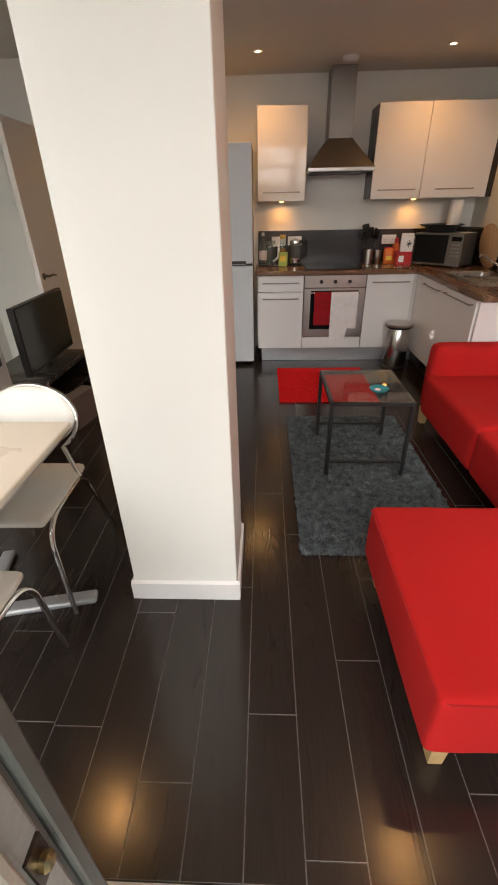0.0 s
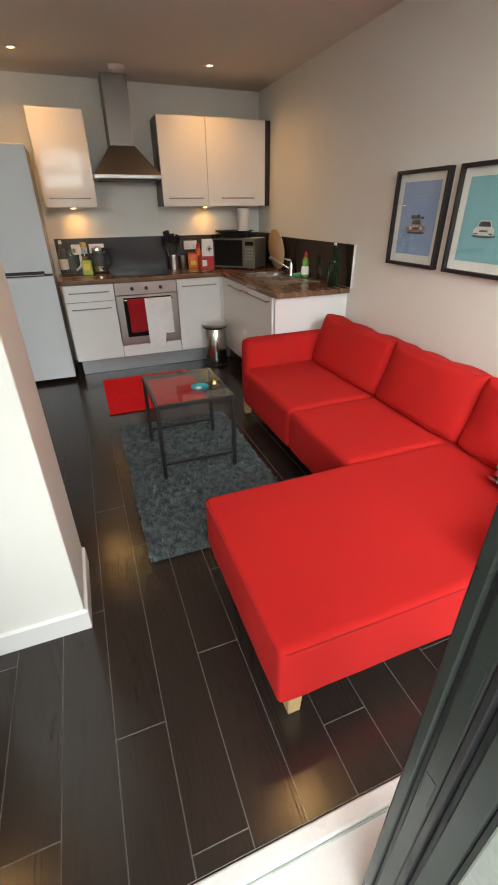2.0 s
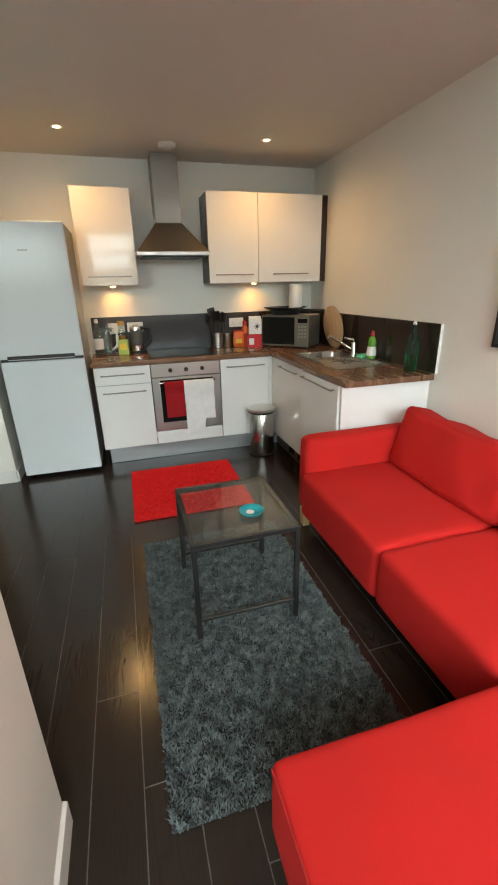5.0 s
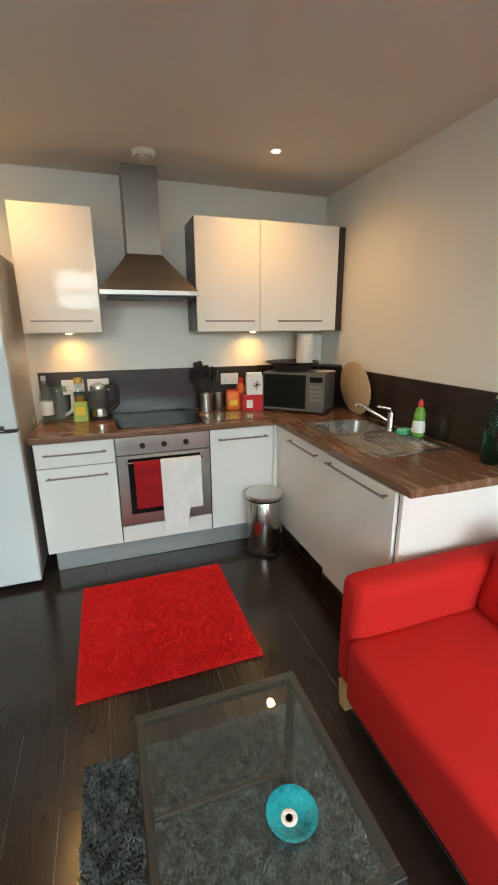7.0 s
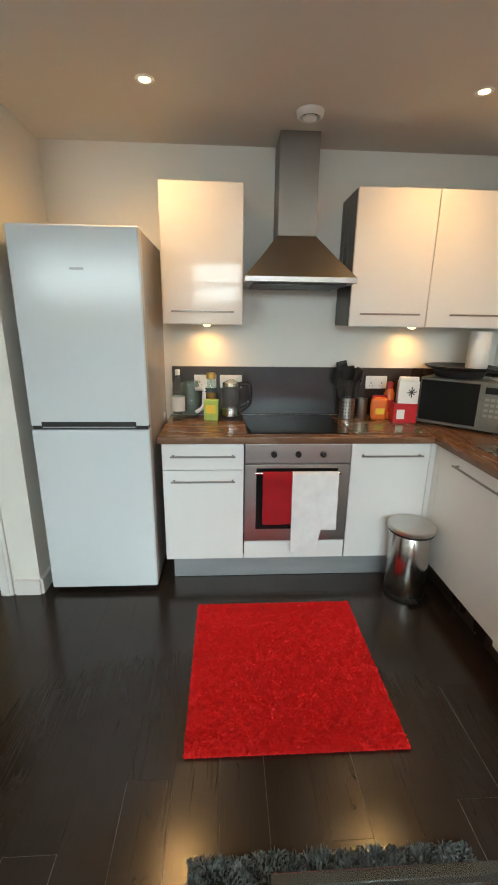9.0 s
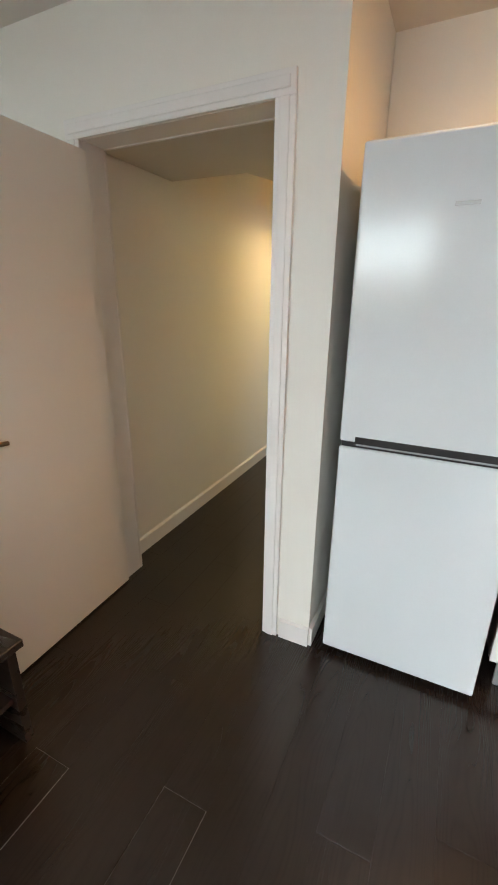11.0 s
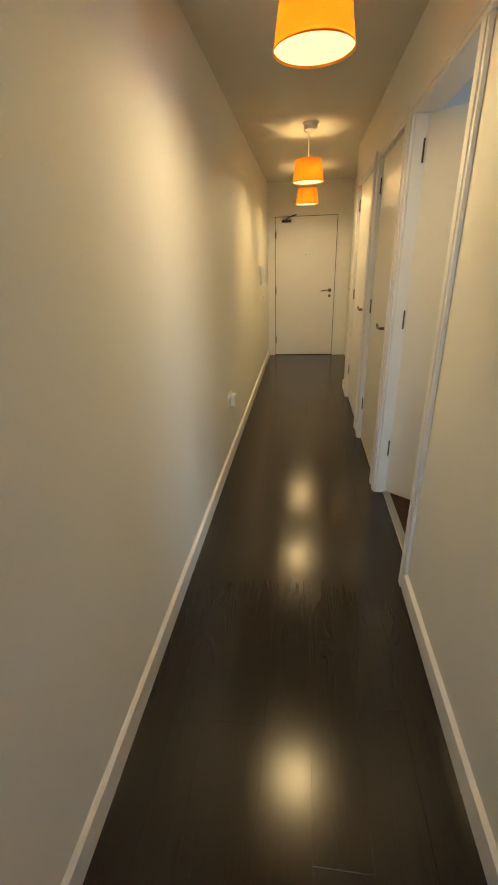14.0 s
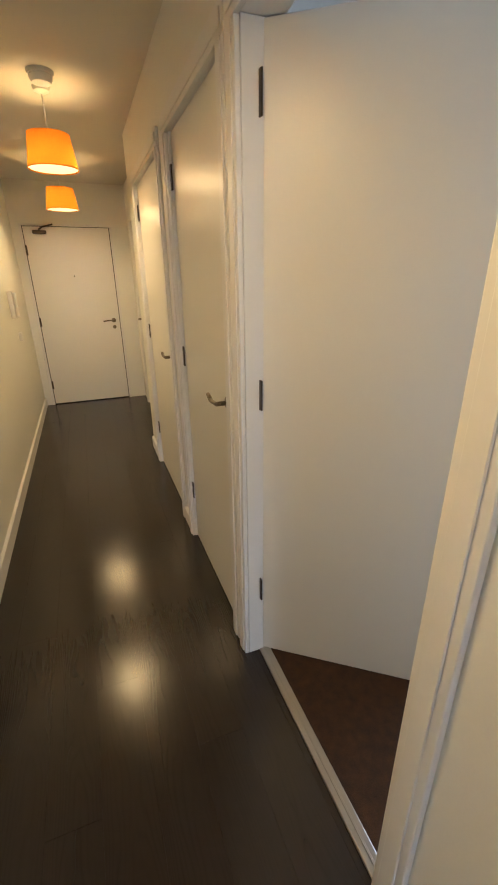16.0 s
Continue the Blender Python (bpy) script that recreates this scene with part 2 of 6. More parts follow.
SILLW = mat("white_sill", (0.72, 0.73, 0.72), 0.3, vary=0.04, scale=4, fine=80)
BRASS = mat("satin_steel_fittings", (0.20, 0.165, 0.12), 0.3, 1.0, vary=0.06, scale=9, fine=120)
GOLD_R = mat("worn_brass", (0.55, 0.42, 0.20), 0.35, 1.0, vary=0.1, scale=20, fine=120)
BRONZE = mat("dark_hinge_metal", (0.10, 0.08, 0.065), 0.4, 1.0, vary=0.1, scale=9, fine=120)
WHITEPL = mat("white_plastic", (0.80, 0.80, 0.78), 0.35, vary=0.015, scale=9, fine=120, bump=0.02)
CARPET = mat("brown_carpet", (0.065, 0.030, 0.014), 0.95, vary=0.3, scale=30, fine=300, bump=0.6)
BEECH = mat("pale_board_wood", (0.60, 0.43, 0.27), 0.6, vary=0.12, scale=4, fine=40, bump=0.06, stretch=(5, 5, 0.6))
SEATW = mat("white_chair_vinyl", (0.72, 0.71, 0.66), 0.4, vary=0.03, scale=5, fine=200, bump=0.05)
TABLETOP = mat("cream_table_laminate", (0.78, 0.72, 0.62), 0.3, vary=0.02, scale=3, fine=100, bump=0.02)
SCREEN = mat("tv_screen", (0.012, 0.014, 0.015), 0.14, vary=0.05, scale=3, fine=40, bump=0.0, rough_vary=0.02)
STANDW = mat("dark_tv_stand", (0.028, 0.020, 0.016), 0.3, vary=0.2, scale=4, fine=50, stretch=(1, 6, 6))
CONCRETE = mat("balcony_concrete", (0.34, 0.33, 0.31), 0.85, vary=0.12, scale=5, fine=60, bump=0.4)
PAPER = mat("white_paper", (0.82, 0.81, 0.79), 0.7, vary=0.02, scale=6, fine=60, bump=0.02)
MICRO = mat("silver_microwave_plastic", (0.20, 0.195, 0.175), 0.36, 0.5, vary=0.05, scale=5, fine=120)


def flat(name, c, rough=0.5, **k):
    return mat(name, c, rough, vary=k.pop("vary", 0.06), scale=12, fine=150, bump=0.04, **k)


def shade_material(name, dark, pale, share):
    m = bpy.data.materials.new(name)
    m.use_nodes = True
    n, l = m.node_tree.nodes, m.node_tree.links
    out = n["Material Output"]
    b = n["Principled BSDF"]
    b.inputs["Roughness"].default_value = 0.9
    tr, mx = n.new("ShaderNodeBsdfTranslucent"), n.new("ShaderNodeMixShader")
    no, co = n.new("ShaderNodeTexNoise"), n.new("ShaderNodeMix")
    no.inputs["Scale"].default_value = 160
    co.data_type = "RGBA"
    co.inputs["A"].default_value, co.inputs["B"].default_value = (*dark, 1), (*pale, 1)
    l.new(no.outputs[0], co.inputs["Factor"])
    l.new(co.outputs["Result"], b.inputs["Base Color"])
    l.new(co.outputs["Result"], tr.inputs[0])
    mx.inputs[0].default_value = share
    l.new(b.outputs[0], mx.inputs[1])
    l.new(tr.outputs[0], mx.inputs[2])
    l.new(mx.outputs[0], out.inputs[0])
    return m


ORANGE = shade_material("orange_lampshade_fabric", (0.88, 0.36, 0.010), (0.95, 0.42, 0.014), 0.55)
LINER = shade_material("pale_shade_liner", (0.80, 0.74, 0.58), (0.86, 0.80, 0.64), 0.58)
BULB = mat("warm_bulb", (1.0, 0.72, 0.38), 0.4, vary=0.0, bump=0.0, emit=14.0)
DIFFUSER = mat("lit_diffuser", (1.0, 0.80, 0.34), 0.5, vary=0.0, bump=0.0, emit=1.0)
DIMBULB = mat("dimmed_downlight_bulb", (1.0, 0.62, 0.28), 0.4, vary=0.0, bump=0.0, emit=2.5)
LENSGLOW = mat("cabinet_light_lens", (1.0, 0.60, 0.20), 0.4, vary=0.0, bump=0.0, emit=10.0)
DOWNBULB = mat("downlight_bulb", (1.0, 0.70, 0.36), 0.4, vary=0.0, bump=0.0, emit=30.0)


# ---- mesh tools ----
def box(x0, x1, y0, y1, z0, z1, bev=0.0, seg=2):
    bm = bmesh.new()
    bmesh.ops.create_cube(bm, size=1)
    for v in bm.verts:
        v.co = ((x0 + x1) / 2 + v.co.x * (x1 - x0), (y0 + y1) / 2 + v.co.y * (y1 - y0), (z0 + z1) / 2 + v.co.z * (z1 - z0))
    if bev:
        bmesh.ops.bevel(bm, geom=bm.edges[:], offset=bev, segments=seg, profile=0.5, affect="EDGES")
    return bm


def join(*bms):
    out = bms[0]
    for b in bms[1:]:
        me = bpy.data.meshes.new("tmp")
        b.to_mesh(me)
        out.from_mesh(me)
        bpy.data.meshes.remove(me)
        b.free()
    return out


def moved(bm, m):
    bmesh.ops.transform(bm, matrix=m, verts=bm.verts[:])
    return bm


def lathe(profile, x, y, z, seg=28, closed=True):
    """A turned body: profile rows of radius and height."""
    bm = bmesh.new()
    rings = []
    for r, h in profile:
        rings.append([bm.verts.new((x + r * math.cos(2 * math.pi * i / seg), y + r * math.sin(2 * math.pi * i / seg), z + h)) for i in range(seg)])
    for a, b in zip(rings, rings[1:]):
        for i in range(seg):
            bm.faces.new((a[i], a[(i + 1) % seg], b[(i + 1) % seg], b[i]))
    if closed:
        bm.faces.new(rings[0][::-1])
        bm.faces.new(rings[-1])
    bmesh.ops.recalc_face_normals(bm, faces=bm.faces[:])
    return bm


def tube(points, r, seg=10):
    """A round bar along a line of points."""
    bm = bmesh.new()
    pts = [Vector(p) for p in points]
    rings = []
    for i, p in enumerate(pts):
        d = (pts[min(i + 1, len(pts) - 1)] - pts[max(i - 1, 0)]).normalized()
        q = d.to_track_quat("Z", "Y")
        rings.append([bm.verts.new(p + q @ Vector((r * math.cos(2 * math.pi * k / seg), r * math.sin(2 * math.pi * k / seg), 0))) for k in range(seg)])
    for a, b in zip(rings, rings[1:]):
        for k in range(seg):
            bm.faces.new((a[k], a[(k + 1) % seg], b[(k + 1) % seg], b[k]))
    bm.faces.new(rings[0][::-1])
    bm.faces.new(rings[-1])
    bmesh.ops.recalc_face_normals(bm, faces=bm.faces[:])
    return bm


def arc(points, n=6):
    """Rounds a line of points at its inner corners."""
    pts = [Vector(p) for p in points]
    out = [pts[0]]
    for a, b, c in zip(pts, pts[1:], pts[2:]):
        k = min((a - b).length, (c - b).length) * 0.4
        s, e = b + (a - b).normalized() * k, b + (c - b).normalized() * k
        for i in range(n + 1):
            u = i / n
            out.append(s * (1 - u) ** 2 + b * 2 * u * (1 - u) + e * u * u)
    return out + [pts[-1]]


def puff(x0, x1, y0, y1, z0, z1, r=0.05, bulge=0.02, n=12, wrinkle=0.004, seed=0.0):
    """A stuffed, soft-edged block with slightly swollen faces."""
    bm = bmesh.new()
    bmesh.ops.create_cube(bm, size=2)
    bmesh.ops.subdivide_edges(bm, edges=bm.edges[:], cuts=n, use_grid_fill=True)
    c = Vector(((x0 + x1) / 2, (y0 + y1) / 2, (z0 + z1) / 2))
    h = Vector(((x1 - x0) / 2, (y1 - y0) / 2, (z1 - z0) / 2))
    r = min(r, h.x * 0.98, h.y * 0.98, h.z * 0.98)
    for v in bm.verts:
        s = Vector([math.sin(a * math.pi / 2) for a in v.co])
        p = Vector([s[i] * h[i] for i in range(3)])
        q = Vector([max(-(h[i] - r), min(h[i] - r, p[i])) for i in range(3)])
        d = p - q
        if d.length > 1e-6:
            p = q + d.normalized() * r
        w = [1 - s[i] ** 2 for i in range(3)]
        p += Vector((math.copysign(bulge * w[1] * w[2], p.x) if abs(s.x) > 0.9 else 0,
                     math.copysign(bulge * w[0] * w[2], p.y) if abs(s.y) > 0.9 else 0,
                     math.copysign(bulge * w[0] * w[1], p.z) if abs(s.z) > 0.9 else 0))
        p += wrinkle * noise.noise_vector((p + Vector((seed, 0, 0))) * 7)
        v.co = c + p
    return bm


def thing(name, x, y, z, label, category, group="", kind=""):
    ob = new(name)
    ob.location = (x, y, z)
    ob.empty_display_size = 0.1
    return tagged(ob, label, category, group, kind)


def part(name, bm, material, parent=None, label="", smooth=False):
    """Links a bmesh as one mesh object; under a thing or a part, or alone with its origin at its base."""
    me = bpy.data.meshes.new(name)
    base = Vector((0, 0, 0))
    if parent is None:
        lo = Vector([min(v.co[i] for v in bm.verts) for i in range(3)])
        hi = Vector([max(v.co[i] for v in bm.verts) for i in range(3)])
        base = Vector(((lo.x + hi.x) / 2, (lo.y + hi.y) / 2, lo.z))
        bmesh.ops.translate(bm, vec=-base, verts=bm.verts[:])
    bm.to_mesh(me)
    bm.free()
    for m in material if isinstance(material, (list, tuple)) else (material,):
        me.materials.append(m)
    if smooth:
        me.shade_smooth()
        me.set_sharp_from_angle(angle=radians(40))
    ob = new(name, me)
    ob.location = base
    if parent is not None:
        ob.parent = parent
        if parent.type == "EMPTY":
            ob.matrix_parent_inverse = Matrix.Translation(parent.location).inverted()
    return tagged(ob, label) if label else ob


def structure(name, bm, material, label, category, smooth=False):
    return tagged(part(name, bm, material, None, smooth=smooth), label, category, "", "structure")


# ---- structure: walls, floor, ceilings ----
H = 2.495           # ceiling height
HC = 2.445          # corridor ceiling height
XR, XW = 2.376, -2.45   # sofa wall, far side wall
YB, YF = 4.89, 0.168   # kitchen wall, inner face of the window wall
YD = 4.208          # wall with the corridor door
CL, CR = -1.675, -0.622  # corridor walls
YE = 11.30          # end of the corridor
YO = -0.02          # outer face of the window wall

structure("subfloor_corridor", join(box(CL - 0.1, 0.6, YD + 0.0605, YE + 0.2, -0.12, -0.0035), box(CL - 0.1, -0.5205, 3.2, YD + 0.06, -0.12, -0.0035)), CARCASS, "dark sub-floor below the corridor planks", "floor")
structure("subfloor", join(box(XW - 0.1, XR + 0.1, 0.334, 3.1995, -0.12, -0.0035), box(XW - 0.1, CL - 0.1005, 3.1995, YD + 0.06, -0.12, -0.0035), box(-0.52, XR + 0.1, 3.1995, YD + 0.06, -0.12, -0.0035), box(-0.52, XR + 0.1, YD + 0.06, YB + 0.1, -0.125, -0.0036)), CARCASS, "dark sub-floor below the laminate planks", "floor")
structure("wall_east", box(XR, XR + 0.12, YO, YB + 0.12, -0.1, H + 0.1), PAINT, "plain white painted wall behind the red sofa", "wall")
structure("wall_north", box(-0.52, XR, YB, YB + 0.12, -0.1, H + 0.1), PAINT, "plain white painted kitchen wall", "wall")
structure("wall_west", box(XW - 0.12, XW, YO, YD + 0.12, -0.1, H + 0.1), PAINT, "plain white painted living room wall", "wall")
# wall with the corridor door, and the nib beside the fridge
structure("wall_corridor_door", join(
    box(XW, -1.60, YD, YD + 0.12, -0.1, H), box(-1.60, -0.72, YD, YD + 0.12, 2.095, H),
    box(-0.72, -0.522, YD, YD + 0.12, -0.1, H), box(CR + 0.001, -0.522, YD + 0.12, YB + 0.12, -0.1, H)), PAINT,
    "white wall with an open doorway to the corridor", "wall")
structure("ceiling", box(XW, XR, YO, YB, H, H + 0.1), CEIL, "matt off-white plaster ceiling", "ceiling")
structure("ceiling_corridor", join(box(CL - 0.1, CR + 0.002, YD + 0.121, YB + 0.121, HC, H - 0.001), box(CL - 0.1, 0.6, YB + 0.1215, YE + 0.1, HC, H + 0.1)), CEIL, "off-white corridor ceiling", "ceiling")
structure("wall_corridor_west", box(CL - 0.12, CL, YD + 0.121, YE + 0.1, -0.1, H), PAINT, "long plain white corridor wall", "wall")

# corridor side wall with its doorways
DOORS = [(6.112, 6.945), (7.105, 7.865), (8.145, 9.045)]
XC = CR + 0.11
segs = []
y = YB + 0.121
for a, b in DOORS:
    segs.append(box(CR, XC, y, a - 0.03, -0.1, H))
    segs.append(box(CR, XC, a - 0.03, b + 0.03, 2.081, H))
    y = b + 0.03
segs.append(box(CR, XC, y, 9.45, -0.1, H))
segs.append(box(XC, -0.34, 9.34, 9.45, -0.1, H))
structure("wall_corridor_east", join(*segs), PAINT, "white corridor wall with three doorways", "wall")
structure("wall_corridor_recess", join(box(-0.45, -0.34, 9.451, 10.09, -0.1, H), box(-0.45, -0.34, 10.09, 10.95, 2.05, H), box(-0.45, -0.34, 10.95, YE, -0.1, H)),
          PAINT, "white wall of the recess beside the flat entrance", "wall")
structure("wall_corridor_end", join(box(CL, -1.60, YE, YE + 0.1, -0.1, H), box(-0.63, -0.34, YE, YE + 0.1, -0.1, H), box(-1.60, -0.63, YE, YE + 0.1, 2.035, H)),
          PAINT, "white end wall round the entrance door", "wall")
# dropped boxing over the start of the corridor
bm = bmesh.new()
poly = [(CL + 0.002, YD + 0.122), (CR - 0.002, YD + 0.122), (CR - 0.002, 5.86), (-0.86, 5.72), (-1.04, 5.48), (-1.22, 4.97), (CL + 0.002, 4.95)]
low = [bm.verts.new((px, py, 2.10)) for px, py in poly]
top = [bm.verts.new((px, py, H)) for px, py in poly]
bm.faces.new(low[::-1])
bm.faces.new(top)
for i in range(len(poly)):
    j = (i + 1) % len(poly)
    bm.faces.new((low[i], low[j], top[j], top[i]))
bmesh.ops.recalc_face_normals(bm, faces=bm.faces[:])
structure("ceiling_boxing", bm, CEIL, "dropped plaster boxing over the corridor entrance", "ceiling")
# room beyond the open corridor door
structure("floor_bedroom", box(-0.532, 2.4, 5.02, 9.33, -0.05, 0.004), CARPET, "brown carpet in the side room", "floor")
structure("wall_bedroom", join(box(2.4, 2.5, 5.0, 5.7, -0.05, H), box(2.4, 2.5, 7.7, 9.33, -0.05, H), box(2.4, 2.5, 5.7, 7.7, -0.05, 0.9), box(2.4, 2.5, 5.7, 7.7, 2.15, H), box(XC, 2.4, 5.011, 5.06, -0.05, H), box(XC, 2.4, 9.2, 9.335, -0.05, H)), PAINT, "plain walls of the dim side room", "wall")
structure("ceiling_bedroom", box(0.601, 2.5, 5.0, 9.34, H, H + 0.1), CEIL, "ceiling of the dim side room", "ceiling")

w = thing("window_3", 2.45, 6.7, 0.9, "plain white window lighting the side room", "window", "", "structure")
part("frame", join(box(2.42, 2.48, 5.7, 5.76, 0.9, 2.15), box(2.42, 2.48, 7.64, 7.7, 0.9, 2.15), box(2.42, 2.48, 5.76, 7.64, 0.9, 0.96), box(2.42, 2.48, 5.76, 7.64, 2.09, 2.15)), SAGEPALE, w)
pane = part("pane", box(2.447, 2.453, 5.76, 7.64, 0.96, 2.09), PANE, w)
pane.visible_shadow = False
# pillar
pillar = structure("pillar", box(-0.313 + 0.012, 0.146 - 0.012, 1.19 + 0.012, 1.572, -0.01, H + 0.02, 0.003, 1), PAINT, "square white painted pillar with a skirting board", "pillar")


def skirting(name, x0, x1, y0, y1, face, h=0.1):
    """A skirting board; face names the side that is rounded off at the top."""
    bm = box(x0, x1, y0, y1, 0.001, h)
    for v in bm.verts:
        if v.co.z > h - 0.001:
            if face == "x+" and v.co.x > (x0 + x1) / 2:
                v.co.z -= 0.008
            if face == "x-" and v.co.x < (x0 + x1) / 2:
                v.co.z -= 0.008
            if face == "y-" and v.co.y < (y0 + y1) / 2:
                v.co.z -= 0.008
            if face == "y+" and v.co.y > (y0 + y1) / 2:
                v.co.z -= 0.008
    return structure(name, bm, GLOSSTRIM, "white gloss skirting board", "skirting board")


skirting("baseboard_1", -0.313, 0.146, 1.188, 1.201, "y-")
skirting("baseboard_2", 0.135, 0.147, 1.2015, 1.572, "x+")
skirting("baseboard_3", -0.314, -0.302, 1.2015, 1.572, "x-")
skirting("baseboard_4", CL, CL + 0.016, YD + 0.19, YE - 0.001, "x+")
skirting("baseboard_5", CR - 0.016, CR, YD + 0.19, 6.036, "x-")
skirting("baseboard_6", CR - 0.016, CR, 7.942, 8.068, "x-")
skirting("baseboard_7", CR - 0.016, CR, 9.12, 9.45, "x-")
skirting("baseboard_8", -0.66, -0.522, YD - 0.014, YD - 0.001, "y-")
skirting("baseboard_9", -0.521, -0.507, YD, YB - 0.002, "x+")
skirting("baseboard_10", XW, -1.68, YD - 0.014, YD - 0.001, "y-")
skirting("baseboard_11", XR - 0.014, XR - 0.001, YF + 0.02, 2.89, "x-")


def architrave(name, axis, at, a, b, out, top=2.105, w=0.07):
    """Moulded trim round a doorway: axis along which the opening runs, the wall face, the opening's ends, the way it faces."""
    def strip(p0, p1, z0, z1):
        t0, t1 = sorted((at + 0.0005 * out, at + 0.016 * out))
        t2, t3 = sorted((at + 0.016 * out, at + 0.021 * out))
        if axis == "y":
            return join(box(t0, t1, p0, p1, z0, z1, 0.003, 2), box(t2, t3, p0 + 0.018, p1 - 0.018, z0 + (0.018 if z0 > 1 else 0), z1 - (0.018 if z0 > 1 else 0), 0.002, 1))
        return join(box(p0, p1, t0, t1, z0, z1, 0.003, 2), box(p0 + 0.018, p1 - 0.018, t2, t3, z0 + (0.018 if z0 > 1 else 0), z1 - (0.018 if z0 > 1 else 0), 0.002, 1))
    ob = thing(name, *((at, (a + b) / 2) if axis == "y" else ((a + b) / 2, at)), 0.0, "white gloss moulded door architrave", "door frame", "", "structure")
    part("side_trim", strip(a - w, a, 0.001, top - w), GLOSSTRIM, ob)
    part("side_trim", strip(b, b + w, 0.001, top - w), GLOSSTRIM, ob)
    part("head_trim", strip(a - w, b + w, top - w + 0.0005, top), GLOSSTRIM, ob)
    return ob


def lining(ob, axis, lo, hi, a, b, top=2.035, t=0.028):
    """The boards inside a doorway."""
    def bx(p0, p1, z0, z1):
        return box(lo, hi, p0, p1, z0, z1, 0.002, 1) if axis == "y" else box(p0, p1, lo, hi, z0, z1, 0.002, 1)
    part("jamb", bx(a - t, a, 0.001, top), GLOSSTRIM, ob)
    part("jamb", bx(b, b + t, 0.001, top), GLOSSTRIM, ob)
    part("head", bx(a - t, b + t, top, top + 0.018), GLOSSTRIM, ob)


def handle(name, parent, m, flip=1):
    """A lever handle; local x runs along the lever, y out of the door."""
    h = part(name, moved(join(lathe([(0.026, 0), (0.026, 0.006), (0.022, 0.009)], 0, 0, 0, 20), lathe([(0.009, 0.008), (0.009, 0.05)], 0, 0, 0, 14)), m), BRASS, parent, "satin steel lever handle", True)
    lever = tube(arc([(0, 0, 0.046), (flip * 0.06, 0.004, 0.05), (flip * 0.125, -0.006, 0.044)]), 0.0085, 12)
    part("lever", moved(lever, m), BRASS, h, smooth=True)
    return h




def hinge(parent, m):
    part("hinge", moved(join(box(-0.012, 0.012, -0.003, 0.003, 0, 0.1, 0.001, 1), lathe([(0.006, 0), (0.006, 0.1)], 0.012, 0, 0, 10)), m), BRONZE, parent, "dark metal butt hinge")


# corridor doors
for i, (a, b) in enumerate(DOORS):
    fr = architrave("door_frame_%d" % (i + 1), "y", CR, a, b, -1, top=2.133, w=0.075)
    lining(fr, "y", CR + 0.0005, XC - 0.0005, a + 0.001, b - 0.001, 2.062)
    if i:
        d = thing("door_%d" % (i + 1), CR + 0.03, b, 0, "closed flush white corridor door with a steel lever handle", "door", "doors along the corridor")
        part("leaf", box(CR + 0.012, CR + 0.052, a + 0.005, b - 0.005, 0.008, 2.057, 0.002, 1), DOORWHITE, d)
        handle("handle", d, Matrix.Translation((CR + 0.012, a + 0.055, 1.04)) @ pose(0, 0, 0, 0, -90, 0) @ pose(0, 0, 0, 0, 0, 90), 1)
        for hz in (0.27, 1.05, 1.84):
            hinge(d, Matrix.Translation((CR + 0.004, b - 0.004, hz)) @ pose(0, 0, 0, 0, 0, 90))
# side room door, standing open inwards
d = thing("door_1", -0.57, 6.94, 0, "flush white door standing half open into a carpeted room", "door", "doors along the corridor")
m = Matrix.Translation((-0.570, 6.952, 0)) @ pose(0, 0, 0, 0, 0, -37.2)
part("leaf", moved(box(0.0, 0.80, 0.0, 0.04, 0.012, 2.06, 0.002, 1), m), DOORWHITE, d)
for hz in (0.28, 1.07, 1.86):
    hinge(d, Matrix.Translation((-0.571, 6.941, hz)) @ pose(0, 0, 0, 0, 0, 90))
t = thing("threshold_strip", -0.60, 6.5, 0, "pale metal threshold strip between laminate and carpet", "threshold", "", "structure")
part("bar", box(-0.576, -0.530, 6.113, 6.944, 0.0005, 0.010, 0.004, 2), STEEL, t)
part("ridge", box(-0.557, -0.549, 6.113, 6.944, 0.010, 0.013, 0.001, 1), STEEL, t)
# recess door
fr = architrave("door_frame_4", "y", -0.45, 10.12, 10.92, -1)
lining(fr, "y", -0.4495, -0.3405, 10.121, 10.919)
d = thing("door_4", -0.42, 10.9, 0, "closed flush white door beside the entrance", "door", "doors along the corridor")
part("leaf", box(-0.438, -0.398, 10.126, 10.914, 0.008, 2.03, 0.002, 1), DOORWHITE, d)
handle("handle", d, Matrix.Translation((-0.438, 10.86, 1.03)) @ pose(0, 0, 0, 0, -90, 0) @ pose(0, 0, 0, 0, 0, 90), -1)
# entrance door at the end
fr = thing("door_frame_5", -1.11, YE, 0, "white painted frame of the entrance door", "door frame", "", "structure")
lining(fr, "x", YE - 0.012, YE + 0.0995, -1.598 + 0.028, -0.632 - 0.028, 2.015)
d = thing("door_5", -1.11, YE + 0.02, 0, "closed white entrance door with closer, viewer and lever", "door")
part("leaf", box(-1.562, -0.668, YE + 0.004, YE + 0.048, 0.012, 2.008, 0.002, 1), DOORWHITE, d)
part("seal", join(box(-1.5699, -1.563, YE + 0.015, YE + 0.05, 0.003, 2.0145), box(-0.667, -0.6601, YE + 0.015, YE + 0.05, 0.003, 2.0145), box(-1.563, -0.667, YE + 0.015, YE + 0.05, 2.009, 2.0145), box(-1.563, -0.667, YE + 0.016, YE + 0.05, 0.002, 0.011)), BLACK, d, "dark gap seal")
